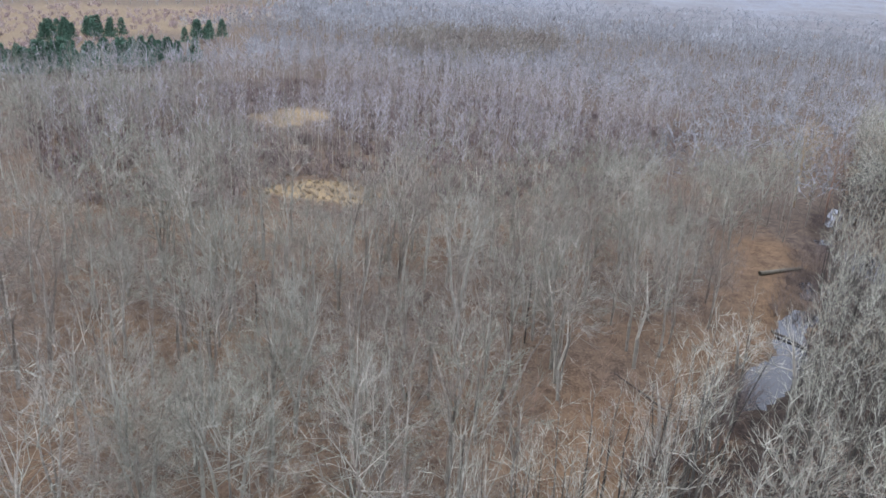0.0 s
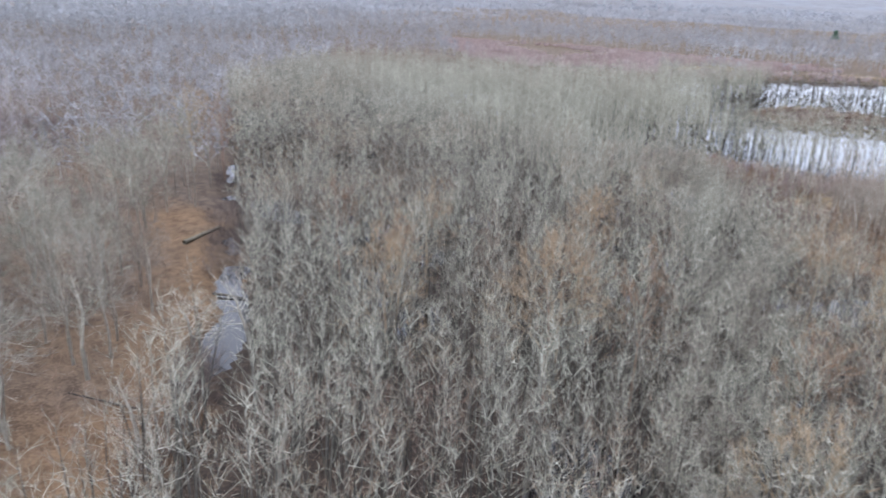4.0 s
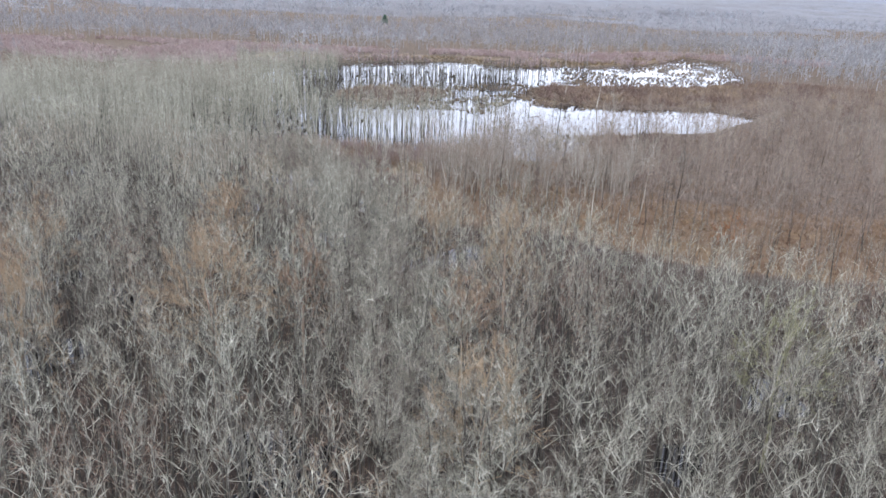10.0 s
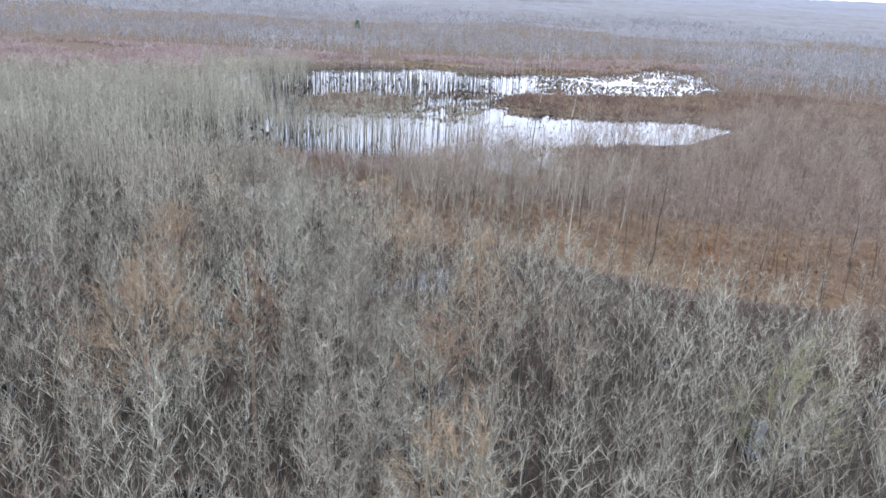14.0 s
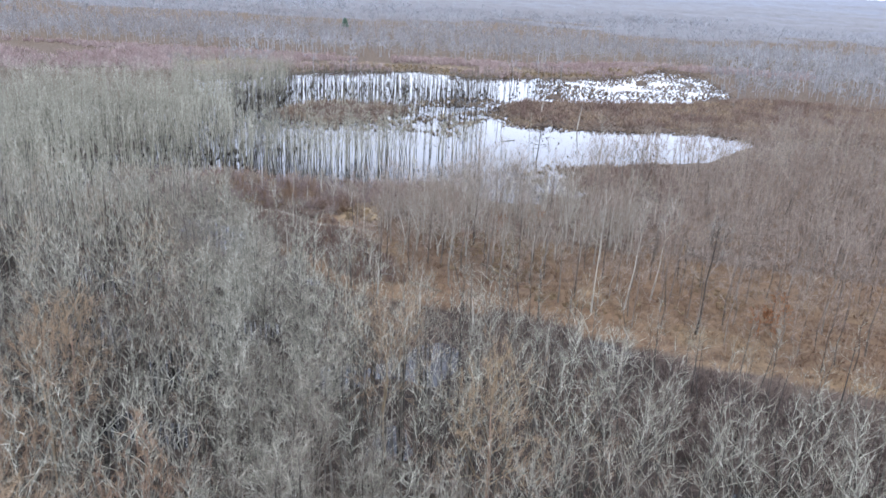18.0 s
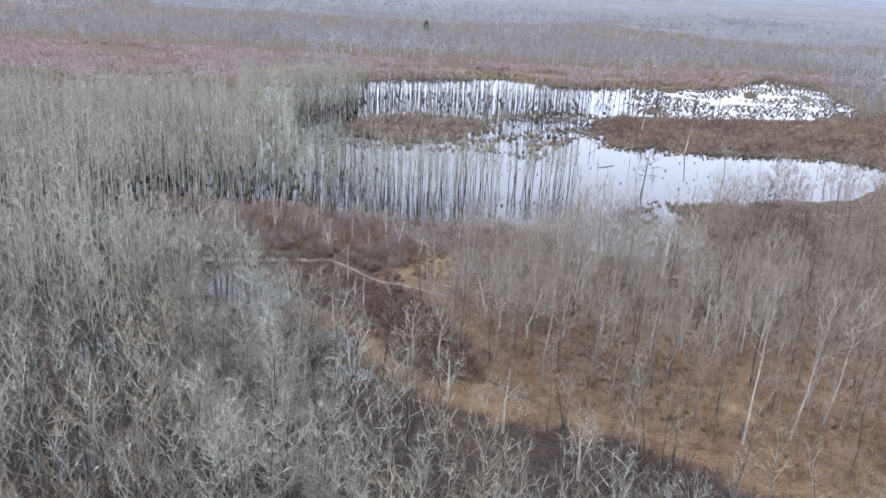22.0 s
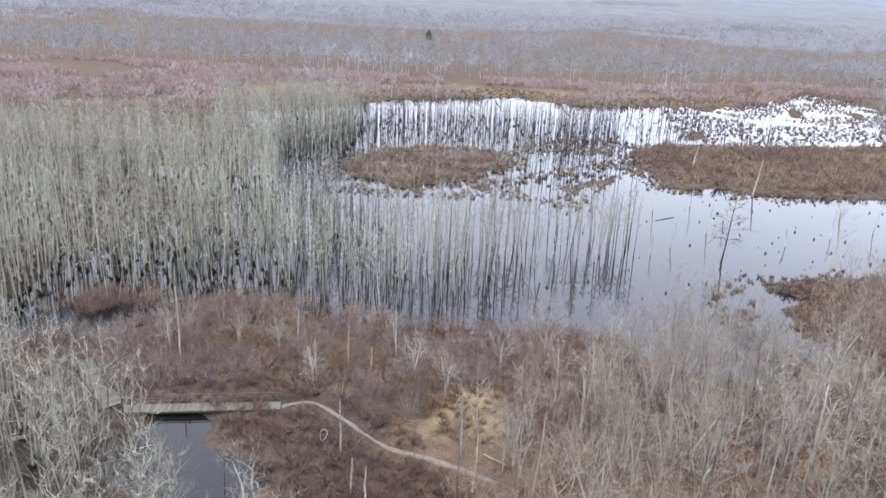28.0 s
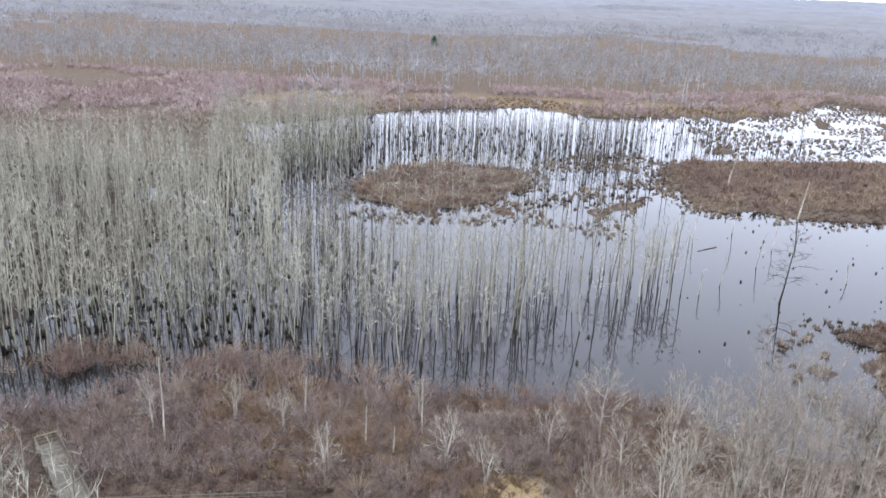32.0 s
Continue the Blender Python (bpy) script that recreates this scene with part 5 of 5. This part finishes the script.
lone("spreading_tree", dome(721, 8.5, 4.6, 0.12, 11, 5, 6, 6, r=0.13, twig_r=0.0125, stems=2, low=0.1, lift=0.3), -20.5, 117.5, PALE_BARK[0], PALE_TWIG, "wide pale spreading tree at the pond's edge", "tree")
for k, (x, y) in enumerate(((3.5, 92.5), (5.2, 94.0), (-25.6, 113.0), (-21.0, 113.5))):
    lone("russet_sapling", dome(725 + k, 3.0 + k % 2, 1.3, 0.1, 8, 4, 5, 6, r=0.05, twig_r=0.02, low=0.0, fine_r=1.3), x, y, RUSSET_LEAF, RUSSET_LEAF, "young beech still holding russet dead leaves", "tree", k * 70)


def log(name, a, b, r0, r1, mat, label, knots, seed):
    rng = np.random.default_rng(seed)
    a, b = np.array(a, float), np.array(b, float)
    pts = [a + (b - a) * t + (rng.normal(0, 0.03 * np.linalg.norm(b - a) / 6, 3) if 0 < t < 1 else 0) for t in np.linspace(0, 1, 6)]
    segs = [[*pts[i], *pts[i + 1], r0 + (r1 - r0) * i / 5, r0 + (r1 - r0) * (i + 1) / 5] for i in range(5)]
    root = tagged(new(name), label, "log")
    part("trunk", limbs_to_mesh(segs, 7), mat, root)
    d = unit(b - a)
    for k in range(knots):
        p = a + (b - a) * rng.uniform(0.3, 0.95)
        e = unit(rng.normal(0, 1, 3) + d * 0.8 + np.array([0, 0, 0.8])) * rng.uniform(0.4, 1.2)
        part("branch_stub", limbs_to_mesh([[*p, *(p + e), r1 * 0.5, 0]], 4), mat, root)
    return root


DARK_TRUNK = bark("mossy_brown_bark", (0.06, 0.055, 0.04), (0.08, 0.07, 0.05), (0.10, 0.09, 0.065), False, 3)
log("fallen_log", (-79.5, 32, 0.7), (-82.8, 38, 0.5), 0.26, 0.2, DARK_TRUNK, "thick grey-brown fallen trunk lying across the creek", 3, 1)
log("fallen_log", (-65.3, 28.6, 0.25), (-62.6, 30.6, 0.1), 0.14, 0.08, DARK_WOOD[0], "dark wet log lying in the creek water", 2, 2)
log("fallen_log", (-48.5, 15, 0.8), (-53.5, 12, 0.8), 0.1, 0.05, DARK_WOOD[0], "thin dark log on the rusty creek bank", 2, 3)
log("fallen_log", (-56, 22.5, 0.7), (-59, 24.5, 0.5), 0.12, 0.07, DARK_WOOD[0], "dark broken log on the creek bank", 2, 4)
log("leaning_trunk", (-43, 1.5, 0.5), (-52, 7, 7.0), 0.09, 0.05, OAK_BARK[0], "pale dead trunk leaning against neighbouring trees", 4, 5)
log("fallen_log", (-37, 175, 0.05), (-34.8, 178, 0.05), 0.07, 0.04, DARK_TRUNK, "thin grey-brown log floating in the pond", 1, 6)
log("fallen_log", (-25, 100, 0.8), (-21.5, 96.5, 0.8), 0.09, 0.05, DARK_TRUNK, "grey-brown log lying on rusty leaf litter", 2, 7)
log("fallen_log", (-41.5, 109, 0.6), (-39.6, 108.2, 0.7), 0.06, 0.03, PALE_BARK[0], "pale fallen branch beside the straw patch", 2, 8)
log("fallen_log", (-31, 92, 0.7), (-27, 90.5, 0.7), 0.08, 0.05, DARK_TRUNK, "brown log at the edge of the wet ditch", 2, 9)
for k, (x, y, h, mat) in enumerate(((-57, 113.5, 3.6, 0), (-56, 117, 3.2, 0), (-54, 117.2, 2.0, 0), (-53, 120, 4.0, 0), (-68.5, 111.5, 6.5, 0), (-48, 102, 2.6, 0), (-50.5, 105.5, 4.2, 0), (-46.5, 101, 3.0, 0), (-58, 5, 6.5, 1), (-61, -16, 5, 1), (-57, -18, 5, 1), (-62, 119, 3, 0), (-43, 108.5, 5, 0))):
    log("standing_snag", (x, y, float(ground_at(x, y)) - 0.2), (x + 0.1 * (k % 3 - 1), y + 0.08 * (k % 2), float(ground_at(x, y)) + h), 0.075, 0.04, (PALE_BARK[0], DARK_WOOD[0])[mat], ("pale broken snag standing in red-brown shrubs", "blackened broken snag in the oak wood")[mat], 2, 30 + k)


for k, (x, y, h) in enumerate(((-50.6, 326.9, 11), (-34.4, 212.8, 5.5), (-23.9, 198.4, 6), (-102, 160, 10), (-112, 150, 9))):
    log("white_snag", (x, y, float(ground_at(x, y)) - 0.2), (x + 0.7, y + 0.3, max(float(ground_at(x, y)), 0) + h), 0.14, 0.06, PALE_BARK[0], "tall white dead trunk with a few stubs", 5, 60 + k)


def hoop():
    pts = [(0.22 * math.cos(a) + 0.04 * math.sin(2 * a), 0, 0.5 + 0.48 * math.sin(a)) for a in np.linspace(-1.4, 4.5, 22)]
    return limbs_to_mesh([[*p, *q, 0.03, 0.028] for p, q in zip(pts, pts[1:])], 5)


tagged(new("bent_branch", mesh_of("bent_branch", *hoop(), [PALE_BARK[0]])), "pale branch bent into a loop among bog shrubs", "branch").matrix_basis = pose(-52.4, 106.2, 0.3, 0, 14, 25)

# stumps poking out of the open water
def stump(seed):
    """A rotten stump: one flared, ragged shell closed at the top."""
    rng = np.random.default_rng(seed)
    a = np.arange(8) * math.pi / 4
    rings = [np.stack([np.cos(a) * r * rng.uniform(0.7, 1.3, 8), np.sin(a) * r * rng.uniform(0.7, 1.3, 8), z + rng.uniform(-0.05, 0.05, 8)], 1) for r, z in ((0.3, 0.0), (0.2, 0.15), (0.13, 0.32), (0.11, 0.48))]
    k = np.arange(8)
    faces = [np.stack([i * 8 + k, i * 8 + (k + 1) % 8, i * 8 + 8 + (k + 1) % 8], 1) for i in range(3)] + [np.stack([i * 8 + k, i * 8 + 8 + (k + 1) % 8, i * 8 + 8 + k], 1) for i in range(3)]
    faces.append(np.stack([24 + k, 24 + (k + 1) % 8, np.full(8, 32)], 1))
    return np.concatenate(rings + [np.array([[0, 0, 0.42]])]), np.concatenate(faces)


rng = np.random.default_rng(81)
stump_mesh = [mesh_of("pond_stump", *stump(820 + k), [DARK_WOOD[0]]) for k in range(4)]
sx, sy = scatter([(-58, 129), (-44, 132), (-30, 150), (-16, 164), (6, 180), (10, 202), (-20, 196), (-46, 186), (-62, 170), (-50, 164), (-37, 160), (-48, 144)], 4.2, 82, lambda x, y: (ground_at(x, y) < -0.4) & (lumps(x, y, 12, 111) > -0.4))
for k in range(min(len(sx), 170)):
    ob = tagged(new("pond_stump", stump_mesh[int(rng.integers(0, 4))]), "small dark rotten stump poking out of pond water", "stump", "pond stumps")
    ob.matrix_basis = pose(sx[k], sy[k], -0.12, rng.normal(0, 8), rng.normal(0, 8), rng.uniform(0, 360)) @ Matrix.Scale(rng.uniform(0.35, 0.85), 4)

# ---------------------------------------------------------------- evergreens
def pine(seed, height, width):
    rng = np.random.default_rng(seed)
    segs = []
    for k in range(330):
        u = rng.uniform(0.22, 1.0)
        a = rng.uniform(0, 6.28)
        reach = width * (1.05 - u) ** 0.7 * rng.uniform(0.25, 1.0)
        p = np.array([math.cos(a) * reach, math.sin(a) * reach, height * u + rng.normal(0, 0.2)])
        for _ in range(2):
            d = unit(np.array([math.cos(a), math.sin(a), 0.5]) + rng.normal(0, 0.7, 3))
            segs.append([*p, *(p + d * rng.uniform(0.5, 1.1)), 0.2, 0])
    return limbs_to_mesh([[0, 0, 0, 0, 0, height * 0.97, 0.17, 0]], 5), slivers(np.array(segs) * np.array([1, 1, 1, 1, 1, 1, 1.3, 1]))


pines = [pine(840 + k, 10, 3.4) for k in range(3)]
first = {}
spots = []
for line, n in (([(-172, -112), (-184, -105), (-197, -98), (-212, -87)], 80), ([(-268, -104), (-286, -98)], 9), ([(-238, -138), (-252, -134), (-270, -136)], 22)):
    for k in range(n):
        t = (k + rng.uniform(0, 1)) / n * (len(line) - 1)
        i = min(int(t), len(line) - 2)
        spots.append((line[i][0] + (line[i + 1][0] - line[i][0]) * (t - i) + rng.normal(0, 4.5), line[i][1] + (line[i + 1][1] - line[i][1]) * (t - i) + rng.normal(0, 4.5)))
for x, y in spots:
    k = int(rng.integers(0, 3))
    m = pose(x, y, float(ground_at(x, y)) - 0.1, 0, 0, rng.uniform(0, 360))
    if k not in first:
        root = first[k] = tagged(new("pine_tree"), "dark green pine at the edge of a straw field", "tree", "pines")
        part("trunk", pines[k][0], OAK_BARK[0], root)
        part("crown", pines[k][1], NEEDLE[0], root)
        root.matrix_basis = m @ Matrix.Scale(0.6, 4)
    else:
        copy_thing(first[k], m).scale = (rng.uniform(0.5, 0.8),) * 3

far_pine = copy_thing(first[0], pose(-175.4, 431.4, float(ground_at(-175.4, 431.4)) + 3.0))
far_pine.scale = (0.75, 0.75, 0.6)
tagged(far_pine, "single dark spruce above the far grey woods", "tree")
